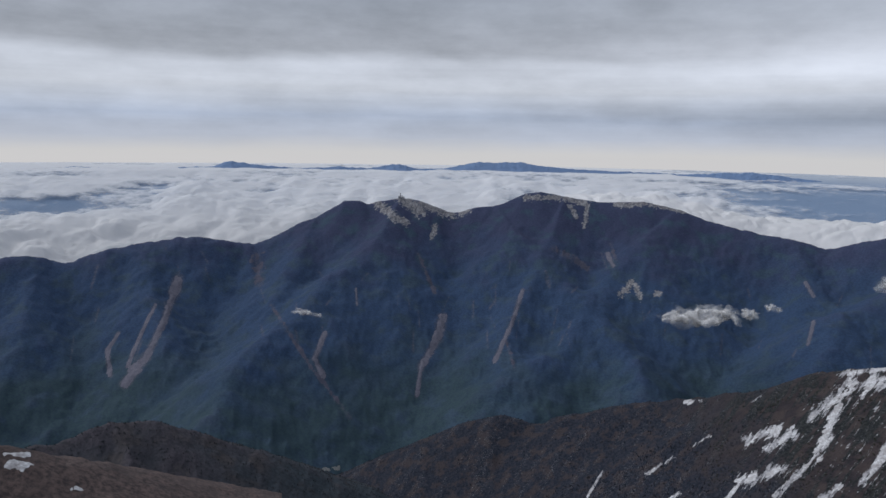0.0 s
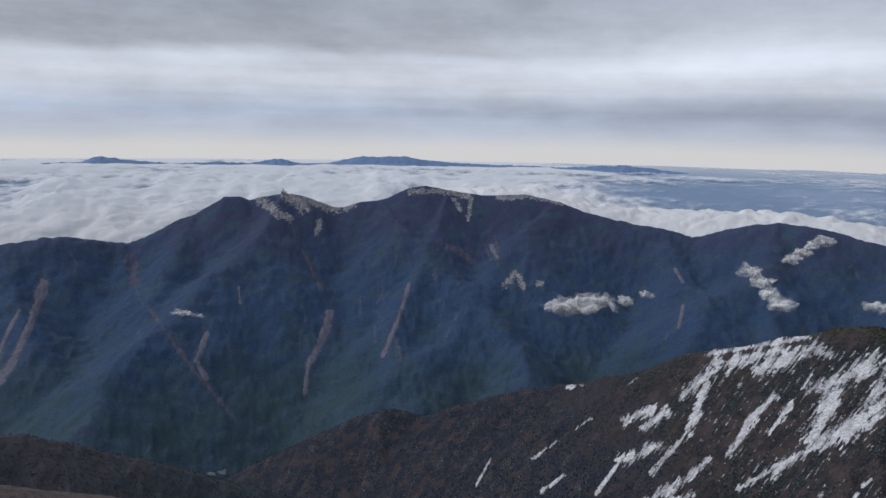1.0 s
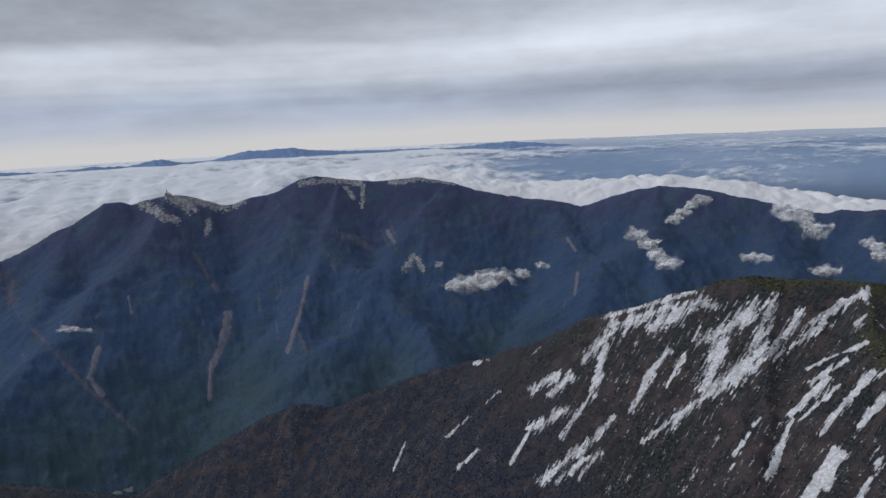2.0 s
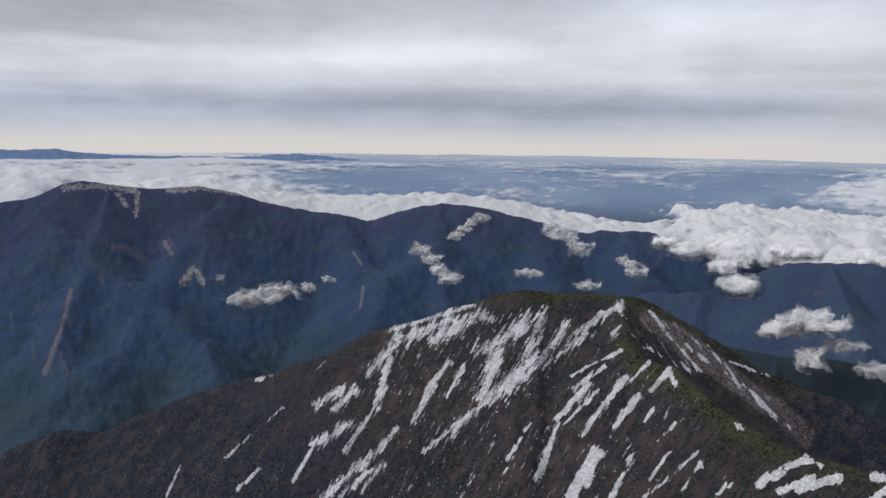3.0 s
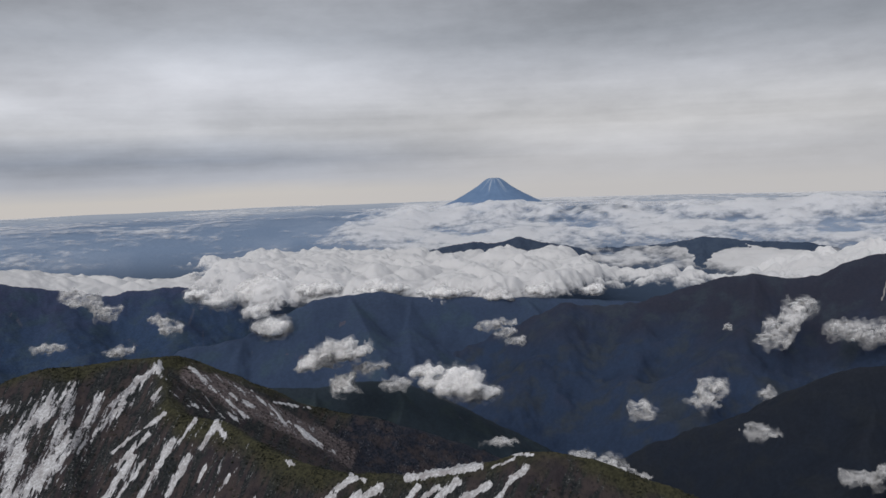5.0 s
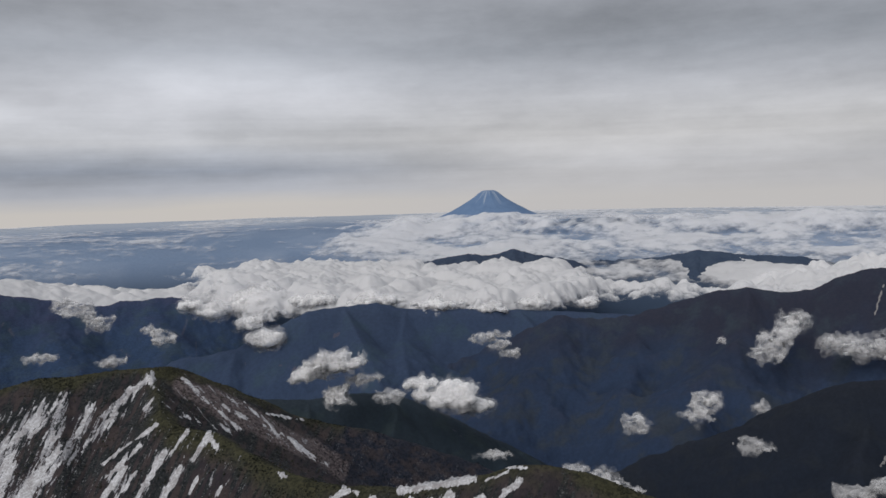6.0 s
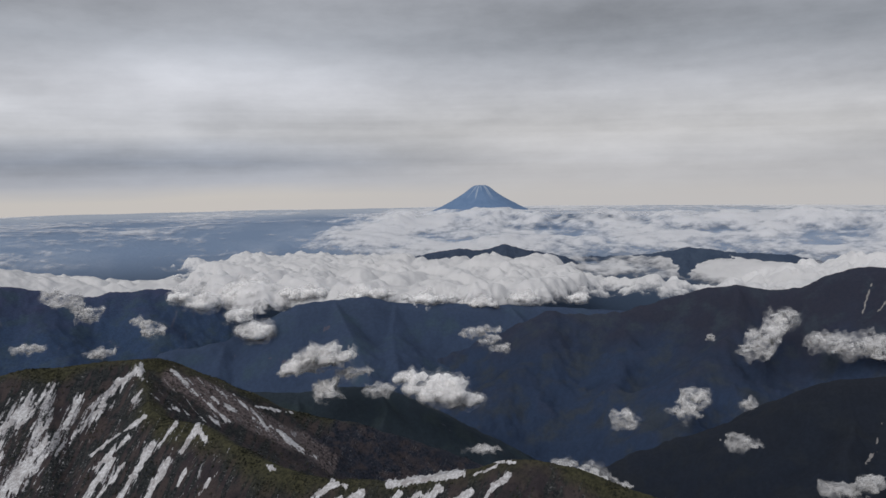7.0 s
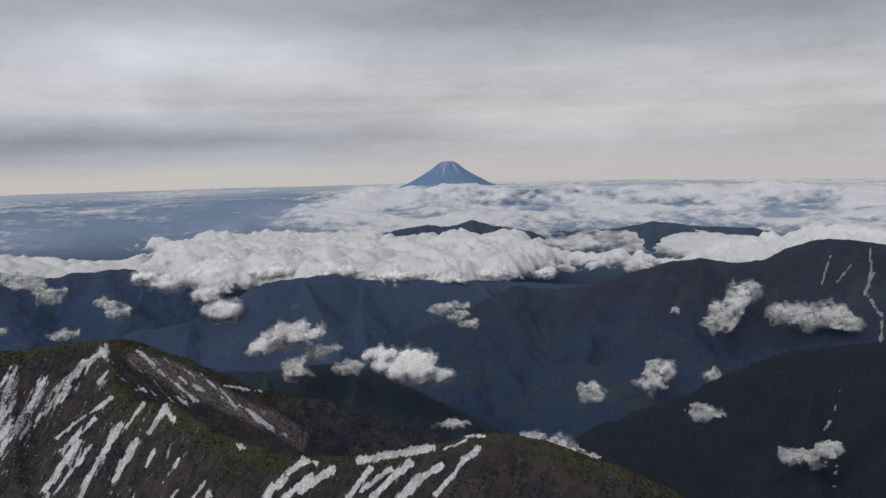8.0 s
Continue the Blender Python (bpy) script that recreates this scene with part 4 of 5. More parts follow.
# ---- the volcano ----
def volcano():
    n_a, radii = 220, np.concatenate([np.array([0.0, 18.0]), np.linspace(27, 620, 96)])
    ang = np.linspace(0, 2 * math.pi, n_a, endpoint=False)
    A, Rr = np.meshgrid(ang, radii)
    h = np.interp(Rr, [0, 18, 26, 40, 60, 93, 130, 173, 230, 299, 420, 620], [-9, -7, 0, -4, -16, -44, -69, -94, -124, -154, -208, -320])
    rib = fbm(np.cos(A) * 5.2, np.sin(A) * 5.2, Rr / 400, 5, 0.6, True)
    h = h + rib * 3.5 * smooth(Rr, 50, 130) + fbm(np.cos(A) * 3, np.sin(A) * 3, 2, 3) * 2.0
    x0, y0, z0 = place(-70.05, -0.57, 4560)
    X, Y, Z = x0 + Rr * np.cos(A), y0 + Rr * np.sin(A), z0 + h
    m, n = X.shape
    idx = np.arange(m * n).reshape(m, n)
    nxt = np.roll(idx, -1, 1)
    quads = np.stack([idx[:-1], idx[1:], nxt[1:], nxt[:-1]], -1).reshape(-1, 4)
    me = grid_mesh("volcano", np.stack([X, Y, Z], -1).reshape(-1, 3), quads)
    streak = fbm(np.cos(A) * 16, np.sin(A) * 16, Rr / 300, 3, 0.6)
    mark(me, "snow", (smooth(streak + smooth(130 - Rr, -60, 90) * 0.48, 0.44, 0.64) * (Rr < 150)).ravel())
    mt, t, b = material("hazed_volcano_rock", 0.95)
    f = cloudy(t, where(t), 0.02, 6.0, 0.65)
    # both rock and snow colours have blue haze put into them
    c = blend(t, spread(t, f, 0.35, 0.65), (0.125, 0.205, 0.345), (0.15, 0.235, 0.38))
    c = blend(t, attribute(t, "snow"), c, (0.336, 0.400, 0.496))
    plug(t, c, b.inputs["Base Color"])
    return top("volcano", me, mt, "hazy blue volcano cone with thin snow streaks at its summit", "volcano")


volcano()

# ---- the sea of cloud on the lowland ----
DECK = cloud_material("cloud_deck", 60.0, 0.05, 1.05, 0.95, 0.40, True)
BANK = cloud_material("cloud_bank", 44.0, 0.10, 0.90, 1.0, 0.40, True)
BODY = cloud_body_material()
VEIL = cloud_material("cloud_veil", 36.0, 0.36, 0.68, 0.42)
MIST = cloud_material("cloud_mist", 36.0, 0.40, 0.70, 0.2)
WISP = cloud_material("cloud_wisp", 30.0, 0.34, 0.66, 0.34, rough=0.52)
HAZE = cloud_material("thin_wisp", 32.0, 0.38, 0.70, 0.15, rough=0.54)


def billows(x, y, z=0.0, octaves=4, gain=0.5):
    """Rounded heaps parted by creases, at several sizes."""
    x, y = np.asarray(x, float), np.asarray(y, float)
    total, amp, norm = 0.0, 1.0, 0.0
    for o in range(octaves):
        total, norm, amp = total + amp * np.sqrt(lattice(x + o * 11.7, y - o * 7.9, np.zeros_like(x) + z + o * 3.1) ** 2 + 0.004), norm + amp, amp * gain
        x, y, z = x * 2.1, y * 2.1, z * 2.1
    return total / norm


def cloud_sea():
    land = Land(-112, 46, 0.12, 3080, 4955, 8.0)
    el = np.degrees(np.arctan2(ground_level(land.D) + 55 - EYE_Z, land.D))
    streak = fbm(land.A / 5.5, land.D / 170, 0.5, 5, 0.55) * 0.7 + fbm(land.A / 1.6, land.D / 60, 2.5, 4, 0.6) * 0.35
    drift = fbm(land.X / 260, land.Y / 260, 6.0, 3) * 60
    lumps = billows((land.X + drift) / 150, (land.Y - drift) / 150, 3.0, 5, 0.46) * 2.4
    lumps = eased(lumps, 3)
    swells = fbm(land.A / 6, land.D / 420, 4.5, 3)
    west = smooth(land.A, -32, -12)
    gap = smooth(land.A, -58, -50) * (1 - west)
    east = 1 - smooth(land.A, -66, -54)
    far = smooth(el, -3.0, -2.4)
    hollow = smooth(land.A, 14, 30) * smooth(el, -5.6, -4.6) * (1 - smooth(el, -4.4, -3.4))
    cov = west * (0.60 + 0.3 * smooth(-el, 4.6, 6.0) - 0.42 * hollow) + gap * (0.0 + 0.08 * far) + east * smooth(land.D, 3260, 3420) * (0.46 - 0.40 * far * smooth(land.A, -66, -60))
    thick = cov + streak * (1.0 - 0.35 * gap) + fbm(land.A / 9, land.D / 330, 9.5, 2) * 0.3 - (1 - smooth(land.D, 3200, 3380)) * (1 - west) * 0.6
    body = np.clip(thick, 0, 1)
    tall = np.interp(land.D, [3200, 4000, 4500, 4800], [1.5, 1.0, 0.3, 0.05])
    land.Z = ground_level(land.D) + 4 + tall * body * (12 + 26 * lumps * (0.7 + 0.6 * swells) + 26 * west * np.maximum(swells, 0))
    land.Z = land.Z + west * smooth(land.D, 4180, 4330) * (1 - smooth(land.D, 4480, 4580)) * (22 + 8 * streak)
    land.Z = land.Z + east * smooth(land.D, 3850, 4120) * (1 - smooth(land.D, 4260, 4420)) * (34 + 16 * streak + 22 * (lumps - 0.5))
    wet = thick > 0.02
    keep = wet[:-1, :-1] | wet[1:, 1:]
    me, used = land.mesh("cloud_sea", keep=keep)
    mark(me, "thick", np.clip(thick * 1.7, 0, 1.4).ravel()[used])
    top("cloud_sea", me, DECK, "sea of white and grey cloud over the lowland", "cloud", "stuff")


cloud_sea()


# bodies of cloud: bearing, rise, distance, half width and half height (degrees), density
BANK_WEST = [
    (-48.39, -8.1, 2190, 1.17, 0.58, 1.0), (-49.77, -8.55, 2190, 1.75, 0.83, 1.0), (-53.39, -10.85, 2190, 1.67, 1.0, 1.0), (-52.38, -9.67, 2190, 1.25, 0.75, 1.0),
    (-53.03, -8.26, 2540, 2.71, 1.46, 1.0), (-56.8, -8.3, 2420, 2.2, 0.7, 1.0),
    (-61.5, -8.5, 2360, 2.4, 0.6, 1.0), (-66.0, -8.9, 2330, 2.2, 0.6, 1.0), (-70.0, -9.3, 2330, 2.0, 0.5, 1.0), (-73.2, -8.9, 2360, 1.8, 0.6, 1.0), (-77.2, -8.9, 2400, 0.9, 0.55, 1.0),
]
RANGE_CLOUDS = [
    (-18.01, -12.55, 2099, 2.08, 0.75, 0.75), (-19.91, -12.26, 2120, 1.67, 0.75, 0.75), (-22.2, -11.89, 2148, 0.63, 0.33, 0.6), (-23.66, -11.32, 2191, 0.63, 0.29, 0.5),
    (10.59, -12.85, 2076, 0.5, 0.21, 0.4), (9.27, -13.09, 2058, 0.5, 0.21, 0.4),
]
SHOULDER_CLOUDS = [
    (-30.46, -9.03, 2363, 0.75, 0.58, 0.8), (-31.36, -9.87, 2300, 0.83, 0.58, 0.8), (-32.81, -11.31, 2192, 0.67, 0.54, 0.8), (-32.08, -10.57, 2247, 0.58, 0.42, 0.6),
    (-34.91, -6.77, 2532, 0.75, 0.33, 0.7), (-33.72, -7.65, 2466, 0.75, 0.33, 0.5), (-32.91, -8.25, 2421, 0.58, 0.29, 0.5), (-40.86, -7.87, 2450, 1.25, 0.58, 0.7),
    (-42.54, -8.9, 2372, 1.17, 0.54, 0.9), (-40.3, -7.48, 2479, 0.75, 0.58, 0.5), (-38.83, -10.77, 2232, 1.08, 0.42, 0.5), (-42.97, -11.6, 2170, 1.17, 0.42, 0.7),
    (-46.49, -10.32, 2266, 0.83, 0.54, 0.8), (-45.49, -9.6, 2320, 0.67, 0.38, 0.6),
]
VALLEY_CLOUDS = [
    (-58.37, -12.99, 1385, 2.59, 1.0, 1.0), (-56.46, -13.47, 1385, 1.46, 0.67, 1.0), (-58.34, -15.14, 1385, 1.5, 0.83, 1.0), (-60.47, -14.17, 1385, 1.67, 0.67, 0.7),
    (-62.16, -15.4, 1385, 1.67, 0.67, 0.7), (-66.84, -15.46, 1385, 3.34, 1.42, 1.0), (-64.72, -14.67, 1385, 1.67, 0.75, 1.0), (-68.95, -16.34, 1385, 1.58, 0.75, 1.0),
]
SADDLE_CLOUDS = [
    (-69.35, -11.48, 1861, 1.04, 0.5, 0.8), (-71.43, -12.53, 1798, 0.92, 0.42, 0.8), (-70.59, -11.17, 1880, 1.08, 0.33, 0.6),
]
MOUNTAIN_CLOUDS = [
    (-90.9, -9.95, 1943, 1.35, 0.85, 0.92), (-90.3, -11.0, 1890, 1.3, 0.8, 0.92), (-89.4, -11.95, 1831, 1.5, 0.8, 0.92), (-94.77, -11.26, 1874, 2.4, 0.95, 0.92),
    (-97.52, -11.58, 1855, 1.8, 0.6, 0.9), (-96.4, -10.9, 1912, 1.4, 0.58, 0.85), (-85.34, -15.6, 1602, 0.95, 0.9, 0.85), (-84.9, -16.7, 1553, 1.3, 0.5, 0.8),
    (-80.67, -17.28, 1513, 1.5, 0.63, 0.8), (-86.45, -11.4, 1866, 0.42, 0.25, 0.7), (-89.24, -15.75, 1605, 0.75, 0.92, 0.6),
]
LOW_CLOUDS = [
    (-88.52, -18.3, 1130, 1.5, 0.6, 0.6), (-95.11, -20.54, 1130, 1.7, 0.6, 0.6), (-96.49, -19.81, 1130, 1.0, 0.67, 0.6), (-77.95, -21.22, 1130, 1.92, 0.83, 0.9),
    (-79.85, -21.85, 1130, 1.25, 0.5, 0.7), (-76.25, -20.68, 1130, 0.83, 0.58, 0.6), (-70.01, -19.71, 1130, 1.67, 0.42, 0.5),
]


def ball(sub):
    bm = bmesh.new()
    bmesh.ops.create_icosphere(bm, subdivisions=sub, radius=1.0)
    co = np.array([v.co[:] for v in bm.verts])
    fa = np.array([[v.index for v in f.verts] for f in bm.faces])
    bm.free()
    return co, fa


BALL = ball(1)


def one_skin(name, me, size):
    """Fuse overlapping billows into one closed skin."""
    ob = new(name, me)
    mod = ob.modifiers.new("skin", "REMESH")
    mod.mode, mod.voxel_size, mod.use_smooth_shade = "VOXEL", size, True
    soft = ob.modifiers.new("soft", "SMOOTH")
    soft.factor, soft.iterations = 0.5, 5
    fused = bpy.data.meshes.new_from_object(ob.evaluated_get(bpy.context.evaluated_depsgraph_get()))
    bpy.data.objects.remove(ob)
    return fused


def swell(me, size, amount, drag=0.0):
    """Push a skin in and out in billows of several sizes."""
    n = len(me.vertices)
    co, no = np.empty(n * 3, np.float32), np.empty(n * 3, np.float32)
    me.vertices.foreach_get("co", co)
    me.vertices.foreach_get("normal", no)
    co, no = co.reshape(-1, 3).astype(float), no.reshape(-1, 3)
    d = billows(co[:, 0] / size, co[:, 1] / size, co[:, 2] / size, 5, 0.5) * 2.2 - 0.7 + fbm(co[:, 0] / (size * 2.2), co[:, 1] / (size * 2.2), co[:, 2] / (size * 1.4), 2) * 0.8
    co = co + no * (d * amount)[:, None]
    if drag:
        # the wind pulls thin cloud about
        x, y, z = (co / (size * 1.3)).T
        co = co + np.stack([fbm(x, y, z + 40 * k, 3, 0.6) for k in (1, 2, 3)], -1) * (drag * np.array([1.2, 1.2, 0.8]))
    me.vertices.foreach_set("co", co.astype(np.float32).ravel())
    me.update()


def pieces(me, name, material, parent, foot):
    """Each separate heap of a skin becomes a part of its own."""
    n = len(me.polygons)
    faces = np.empty(len(me.loops), np.int32)
    me.loops.foreach_get("vertex_index", faces)
    faces = faces.reshape(n, -1)
    co = np.empty(len(me.vertices) * 3, np.float32)
    me.vertices.foreach_get("co", co)
    co = co.reshape(-1, 3)
    ids = islands(faces)
    for g, c in zip(*np.unique(ids, return_counts=True)):
        if c < 20:
            continue
        used, flat = np.unique(faces[ids == g], return_inverse=True)
        ob = part(name, grid_mesh(name, co[used], flat.reshape(-1, faces.shape[1])), material, parent)
        ob.matrix_parent_inverse = Matrix.Translation(-Vector(foot))


def cloud(name, blobs, label, seed, per=9):
    """A cloud in skins: a heaped body where it is dense, torn veils round it and thin mist outside."""
    rng = np.random.default_rng(seed)
    unit, faces = BALL
    usual = float(np.median([math.radians(b[4]) * b[2] for b in blobs]))
    solid = max(b[5] for b in blobs) > 0.76
    if solid:
        layers = (("body", BODY, 0.92, 0.11), ("veil", VEIL, 1.06, 0.13), ("mist", MIST, 1.20, 0.17), ("mist", MIST, 1.36, 0.19), ("mist", MIST, 1.56, 0.20))
    else:
        layers = (("veil", WISP, 0.55, 0.13), ("veil", WISP, 0.80, 0.14), ("veil", WISP, 1.02, 0.15), ("mist", HAZE, 1.28, 0.17), ("mist", HAZE, 1.58, 0.19))
    skins = [[] for _ in layers]
    # shreds of one cloud hang together
    links = []
    for a, b in zip(blobs[:-1], blobs[1:]):
        if a[5] <= 0.92 and abs(a[0] - b[0]) < 2.2 and abs(a[1] - b[1]) < 1.6:
            links.append(tuple((p + q) / 2 * k for p, q, k in zip(a, b, (1, 1, 1, 0.8, 0.8, 1))))
    for az, el, r, w, h, dense in list(blobs) + links:
        c = np.array(place(az, el, r))
        W, H = math.radians(w) * r, math.radians(h) * r
        out = np.array([c[0], c[1], 0]) / math.hypot(c[0], c[1])
        side = np.array([-out[1], out[0], 0])
        deep = min(W, 2.2 * H)
        firm = dense > 0.76
        lean = 1.0 if dense > 0.92 else 0.78
        balls = []
        for k in range(per + int(3 * W / H) if firm else 26 + int(12 * W / H)):
            q = rng.normal(size=3)
            q *= rng.uniform(0.0, 1.0) ** 0.5 / np.linalg.norm(q)
            rim = np.linalg.norm(q)
            q[2] = q[2] if q[2] > 0 else q[2] * 0.5
            R = (0.80 - 0.42 * rim) * rng.uniform(0.7, 1.15) * min(H, W) * lean if firm else (0.58 - 0.34 * rim) * rng.uniform(0.5, 1.15) * min(H, W) * (0.7 + 0.3 * dense)
            mid = c + side * q[0] * max(W - R, 0) + out * q[1] * deep * 0.6 + np.array([0, 0, q[2] * max(H - R, 0)])
            balls.append((mid, R))
            # lesser heaps on the upper side of the greater
            for _ in range(4 if firm else 2):
                v = rng.normal(size=3)
                v /= np.linalg.norm(v)
                v[2] = abs(v[2]) * 0.9 - 0.25
                balls.append((mid + v * R * np.array([1.1, 1.1, 0.85]), R * rng.uniform(0.35, 0.6)))
        for skin, (key, mat, grow, coarse) in zip(skins, layers):
            if key == "body" and not firm:
                continue
            for mid, R in balls:
                skin.append(mid + unit * (R * grow * (1.0 if dense > 0.92 else 0.42 if key == "body" else 1.15)) * np.array([1.2, 1.2, 0.88]))
    made = None
    for n, (skin, (key, mat, grow, coarse)) in enumerate(zip(skins, layers)):
        co = np.concatenate(skin)
        fa = np.concatenate([faces + i * len(unit) for i in range(len(skin))])
        me = one_skin(key, grid_mesh(key, co, fa), max(usual * coarse, 2.0))
        swell(me, usual * 0.8, usual * ((0.20 if solid else 0.28) + 0.07 * n), usual * (0.0 if dense > 0.92 else 0.85))
        if made is None:
            foot = co.mean(0)
            foot[2] = co[:, 2].min()
            made = tagged(new(name), label, "cloud", "clouds")
            made.location = foot
        if key == "body":
            pieces(me, "billow", mat, made, foot)
        else:
            ob = tagged(part(key, me, mat, made), kind="stuff")
            ob.matrix_parent_inverse = Matrix.Translation(-Vector(foot))
    return made


def deck(land, top_z, thick, height, size, seed, label):
    """A heaped layer of cloud: level rolls and billows, thinning out towards its edges."""
    drift = fbm(land.X / 200, land.Y / 200, seed, 3) * 40
    heaps = billows((land.X + drift) / size, (land.Y - drift) / size, seed, 5, 0.52) * 2.2
    heaps = eased(heaps, 2)
    full = np.clip(thick, 0, 1)
    land.Z = top_z + height * (heaps - 0.55) * (0.35 + 0.65 * full) - (1 - full) ** 2 * height * 1.1
    wet = thick > -0.25
    wet = wet[:-1, :-1] | wet[1:, 1:] | wet[1:, :-1] | wet[:-1, 1:]
    core = (thick > 0.55)[:-1, :-1]
    bank = tagged(new("cloud_bank"), label, "cloud", "clouds")
    bank.location = foot = Vector((float(land.X.mean()), float(land.Y.mean()), float(land.Z.min())))
    for key, keep in (("heaped_top", wet & core), ("thin_edge", wet & ~core)):
        me, used = land.mesh(key, keep=keep)
        mark(me, "thick", np.clip(thick * 1.5 + 0.25, 0, 1.5).ravel()[used])
        ob = part(key, me, BANK, bank)
        ob.matrix_parent_inverse = Matrix.Translation(-foot)
    return bank


# the bright band behind the range
land = Land(-50.5, -9, 0.09, 2890, 3270, 5.0)
crown = EYE_Z + 3090 * np.tan(np.radians(np.interp(-land.A, [9, 13, 16, 19, 22, 25, 27.5, 30, 33, 36, 39, 42, 45, 48, 51], [-4.3, -4.05, -4.2, -4.75, -5.3, -5.4, -5.15, -5.1, -5.0, -5.25, -5.8, -6.3, -6.65, -6.75, -7.2])))
round_off = 1 - np.where(land.D < 3110, (3110 - land.D) / 240, (land.D - 3110) / 150) ** 2
deck(land, crown - np.interp(-land.A, [26, 36], [2, 14]) - 80 * np.clip((3110 - land.D) / 215, 0, 1) ** 2 - 24 * np.clip((land.D - 3110) / 150, 0, 1) ** 2, np.minimum(1.3 * round_off, (land.A + 50.5) / 2) + fbm(land.A / 1.5, land.D / 120, 3.0, 4, 0.6) * 0.35, 20, 75, 3.0, "bright white cloud band behind the range")

# the broad bank that spills over the ridge
land = Land(-104, -47, 0.09, 2180, 3460, 6.0)
front = np.interp(-land.A, [47, 49.5, 52, 55, 58, 64, 70, 74, 76, 78, 82, 88, 92, 97, 104], [3000, 2720, 2420, 2360, 2330, 2310, 2310, 2350, 2500, 2720, 2780, 2800, 2840, 2950, 3000])
rear = np.interp(-land.A, [47, 62, 72, 76, 79, 84, 90, 94, 104], [3420, 3430, 3400, 3280, 3000, 2950, 2960, 3100, 3300])
ragged = fbm(land.X / 105, land.Y / 105, 7.0, 5, 0.62)
inside = np.minimum(np.minimum((land.D - front) / 110, (rear - land.D) / 110), (-land.A - 49.0) / 2.2)
deck(land, 536 + (land.D - 2300) * np.interp(-land.A, [60, 66], [0.040, 0.018]) - np.interp(-land.A, [75, 79, 90, 97], [0, 26, 24, -4]) + fbm(land.A / 4, land.D / 300, 2.0, 3) * 14, np.minimum(inside, 1.25) + ragged * 1.25, 38, 100, 5.0, "broad white cloud bank spilling over a wooded ridge")
cloud("cloud_bank", BANK_WEST, "white heaped cloud tumbling down from the bank", 5, 14)
# the bank that climbs towards the south behind the broad mountain
land = Land(-106, -87, 0.09, 3180, 3520, 5.0)
crown = EYE_Z + 3380 * np.tan(np.radians(np.interp(-land.A, [87, 89, 91, 94, 97, 102, 106], [-7.0, -6.6, -6.1, -5.6, -5.4, -5.5, -5.7])))
round_off = 1 - ((land.D - 3350) / 160) ** 2
deck(land, crown - 22 - 40 * (1 - round_off), np.minimum(np.minimum(1.3 * round_off, (-land.A - 87) / 2.5), (100.5 + land.A) / 3) + fbm(land.X / 80, land.Y / 80, 3.0, 5, 0.62) * 1.15, 46, 80, 8.0, "white cloud bank climbing behind a broad mountain")
for n, b in enumerate([RANGE_CLOUDS[:2], RANGE_CLOUDS[2:3], RANGE_CLOUDS[3:4], RANGE_CLOUDS[4:], SHOULDER_CLOUDS[:4], SHOULDER_CLOUDS[4:7], SHOULDER_CLOUDS[7:10], SHOULDER_CLOUDS[10:11], SHOULDER_CLOUDS[11:12], SHOULDER_CLOUDS[12:], SADDLE_CLOUDS, MOUNTAIN_CLOUDS[:3], MOUNTAIN_CLOUDS[3:6], MOUNTAIN_CLOUDS[6:8], MOUNTAIN_CLOUDS[8:9], MOUNTAIN_CLOUDS[9:10], MOUNTAIN_CLOUDS[10:]]):
    cloud("small_cloud", b, "small ragged white cloud against a dark mountain side", 20 + n)
for n, b in enumerate([VALLEY_CLOUDS[:4], VALLEY_CLOUDS[4:]]):
    cloud("valley_cloud", b, "puffy white cloud floating over a dark ridge", 60 + n)
for n, b in enumerate([LOW_CLOUDS[:1], LOW_CLOUDS[1:3], LOW_CLOUDS[3:6], LOW_CLOUDS[6:]]):
    cloud("small_cloud", b, "thin shred of white cloud low in the valley", 70 + n)


# ---- the summit underfoot ----
land = Land(-180, 180, 2.0, 0.0, 420, 3.0)
land.Z = EYE_Z - 1.6 - 0.02 * land.D - 0.80 * np.maximum(land.D - 3, 0) + fbm(land.X / 12, land.Y / 12, 2, 4, 0.5, True) * np.minimum(land.D * 0.03, 2.0)
me, _ = land.mesh("summit")
top("summit", me, rock_material("summit_rock", (0.19, 0.17, 0.155), (0.09, 0.08, 0.075), 0.8), "stony brown summit on which the camera stands", "mountain", "structure")


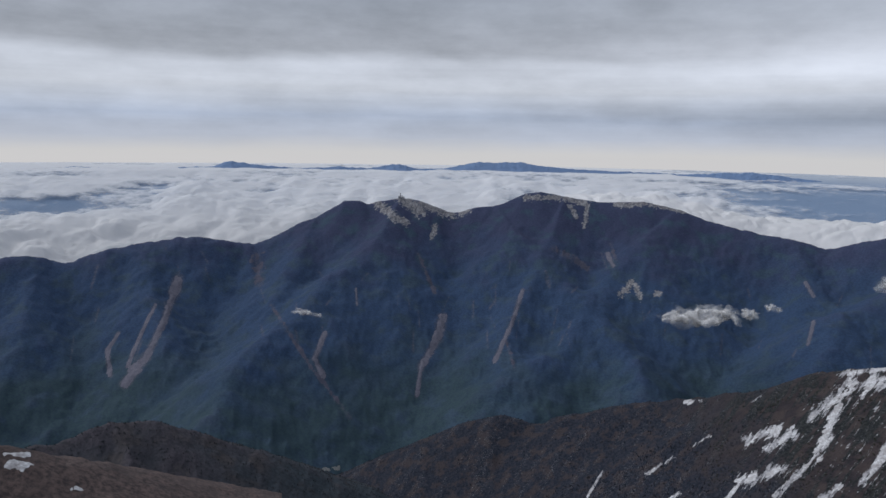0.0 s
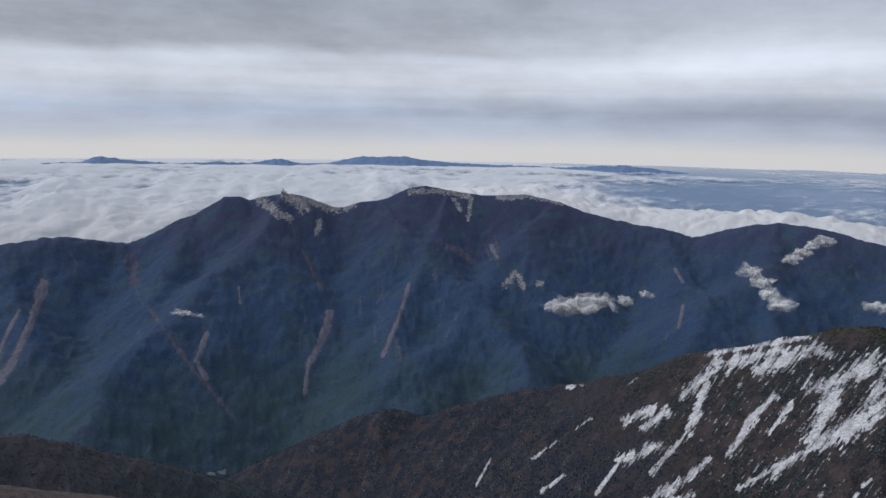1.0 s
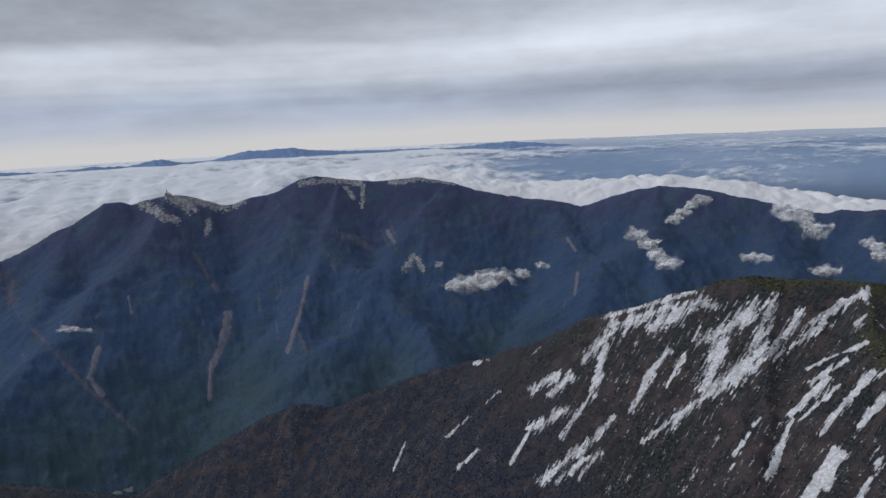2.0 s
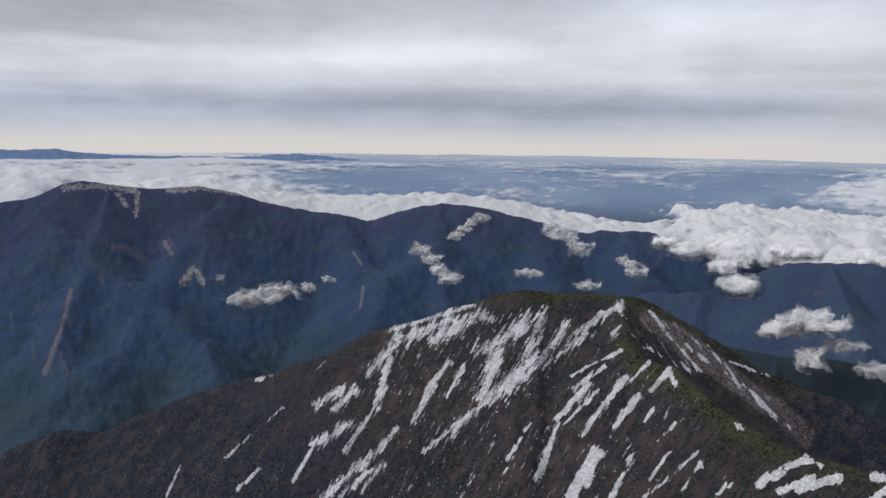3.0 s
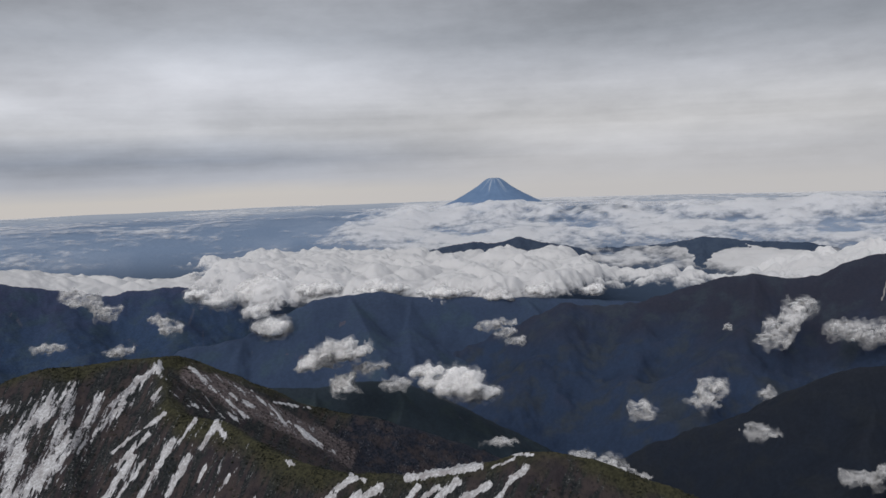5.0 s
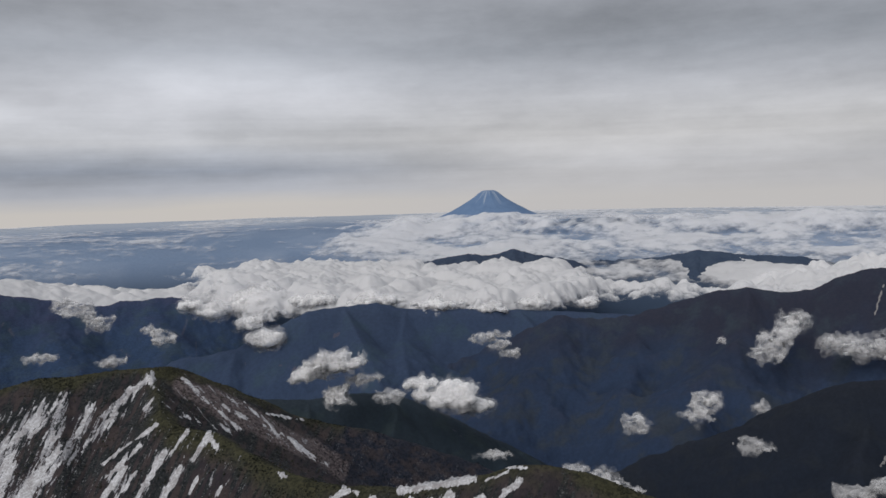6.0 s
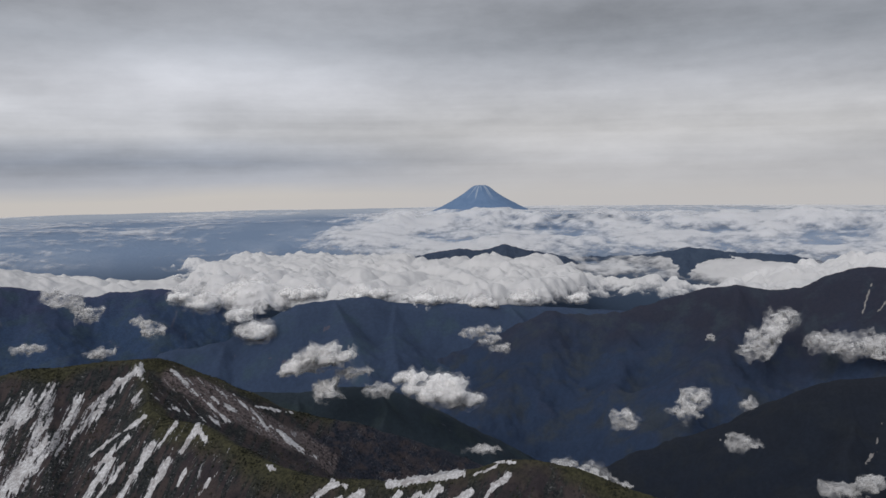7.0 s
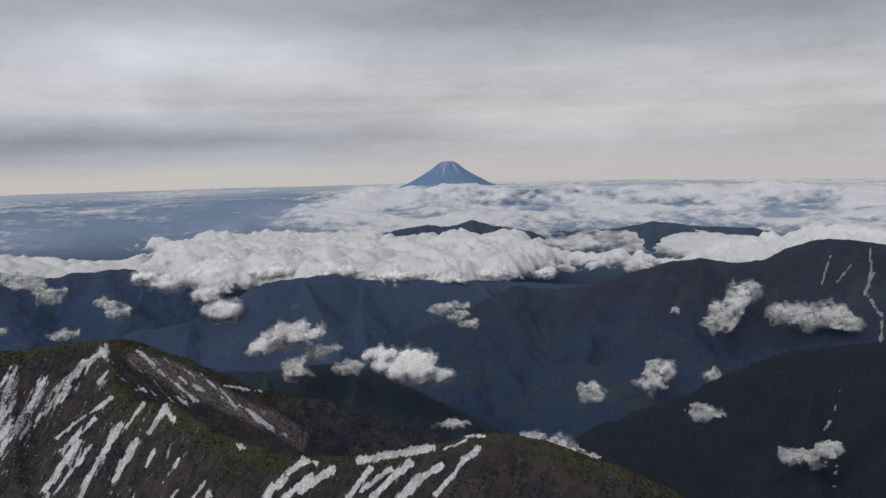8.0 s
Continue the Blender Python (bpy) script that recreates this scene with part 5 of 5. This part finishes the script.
# ---- scrub and trees on the near slopes ----
def thicket(name, land, weight, count, low, high, cone, material, label, category, seed):
    """Many small plants on a piece of land, as one mesh: each a rough tuft or a narrow conifer."""
    rng = np.random.default_rng(seed)
    w = np.clip(weight, 0, None) * land.D
    w = w.ravel() / w.sum()
    at = rng.choice(w.size, count, p=w)
    p = np.stack([land.X, land.Y, land.Z], -1).reshape(-1, 3)[at]
    p[:, :2] += rng.uniform(-1.5, 1.5, (count, 2))
    size = rng.uniform(low, high, count)
    rings = ((1.0, -0.2), (0.62, 0.45), (0.0, 1.0)) if cone else ((0.8, -0.3), (1.0, 0.3), (0.0, 0.62))
    n = 5
    turn = rng.uniform(0, 6.28, count)
    verts = []
    for rad, z in rings[:2]:
        for i in range(n):
            a = turn + i * 2 * math.pi / n
            k = rad * size * rng.uniform(0.6, 1.25, count) * (0.32 if cone else 0.75)
            verts.append(np.stack([p[:, 0] + k * np.cos(a), p[:, 1] + k * np.sin(a), p[:, 2] + z * size * rng.uniform(0.85, 1.15, count)], -1))
    verts.append(np.stack([p[:, 0], p[:, 1], p[:, 2] + rings[2][1] * size], -1))
    V = np.stack(verts, 1)
    m = V.shape[1]
    f = []
    for i in range(n):
        j = (i + 1) % n
        f += [(i, j, n + j), (i, n + j, n + i), (n + i, n + j, 2 * n)]
    F = (np.array(f)[None] + (np.arange(count) * m)[:, None, None]).reshape(-1, 3)
    me = grid_mesh(name, V.reshape(-1, 3), F)
    me.polygons.foreach_set("use_smooth", np.zeros(len(F), bool))
    return top(name, me, material, label, category, "stuff")


def leaf_material(name, dark, light):
    m, t, b = material(name, 0.9)
    g = t.nodes.new("ShaderNodeNewGeometry")
    c = blend(t, g.outputs["Random Per Island"], dark, light)
    c = blend(t, spread(t, cloudy(t, g.outputs["Position"], 0.02, 3.0), 0.4, 0.65), c, tuple(q * 0.6 for q in dark))
    plug(t, c, b.inputs["Base Color"])
    return m


bare = (peak_snow < -0.15) * (peak_land.rise() > -29) * (peak_land.rise() < -11)
clumps = smooth(fbm(peak_land.X / 22, peak_land.Y / 22, 3.0, 3), -0.1, 0.25)
thicket("dwarf_pine_scrub", peak_land, bare * clumps * (1 - peak_woods) * (0.35 + peak_grass) * (peak_land.A > -90), 15000, 0.6, 1.4, False, leaf_material("pine_scrub", (0.024, 0.027, 0.019), (0.050, 0.050, 0.036)), "low dark green dwarf pine scrub on the peak", "shrub", 31)
thicket("mountain_woods", peak_land, bare * peak_woods, 19000, 1.2, 2.5, True, leaf_material("bare_birch", (0.014, 0.020, 0.030), (0.048, 0.044, 0.050)), "dark woods of birch and fir on the lower slope", "trees", 32)
thicket("hill_woods", hill_land, (hill_land.rise() > -27) * 1.0, 16000, 1.3, 2.7, True, leaf_material("hill_trees", (0.042, 0.052, 0.060), (0.064, 0.058, 0.064)), "brown and dark green woods on the low hill", "trees", 33)
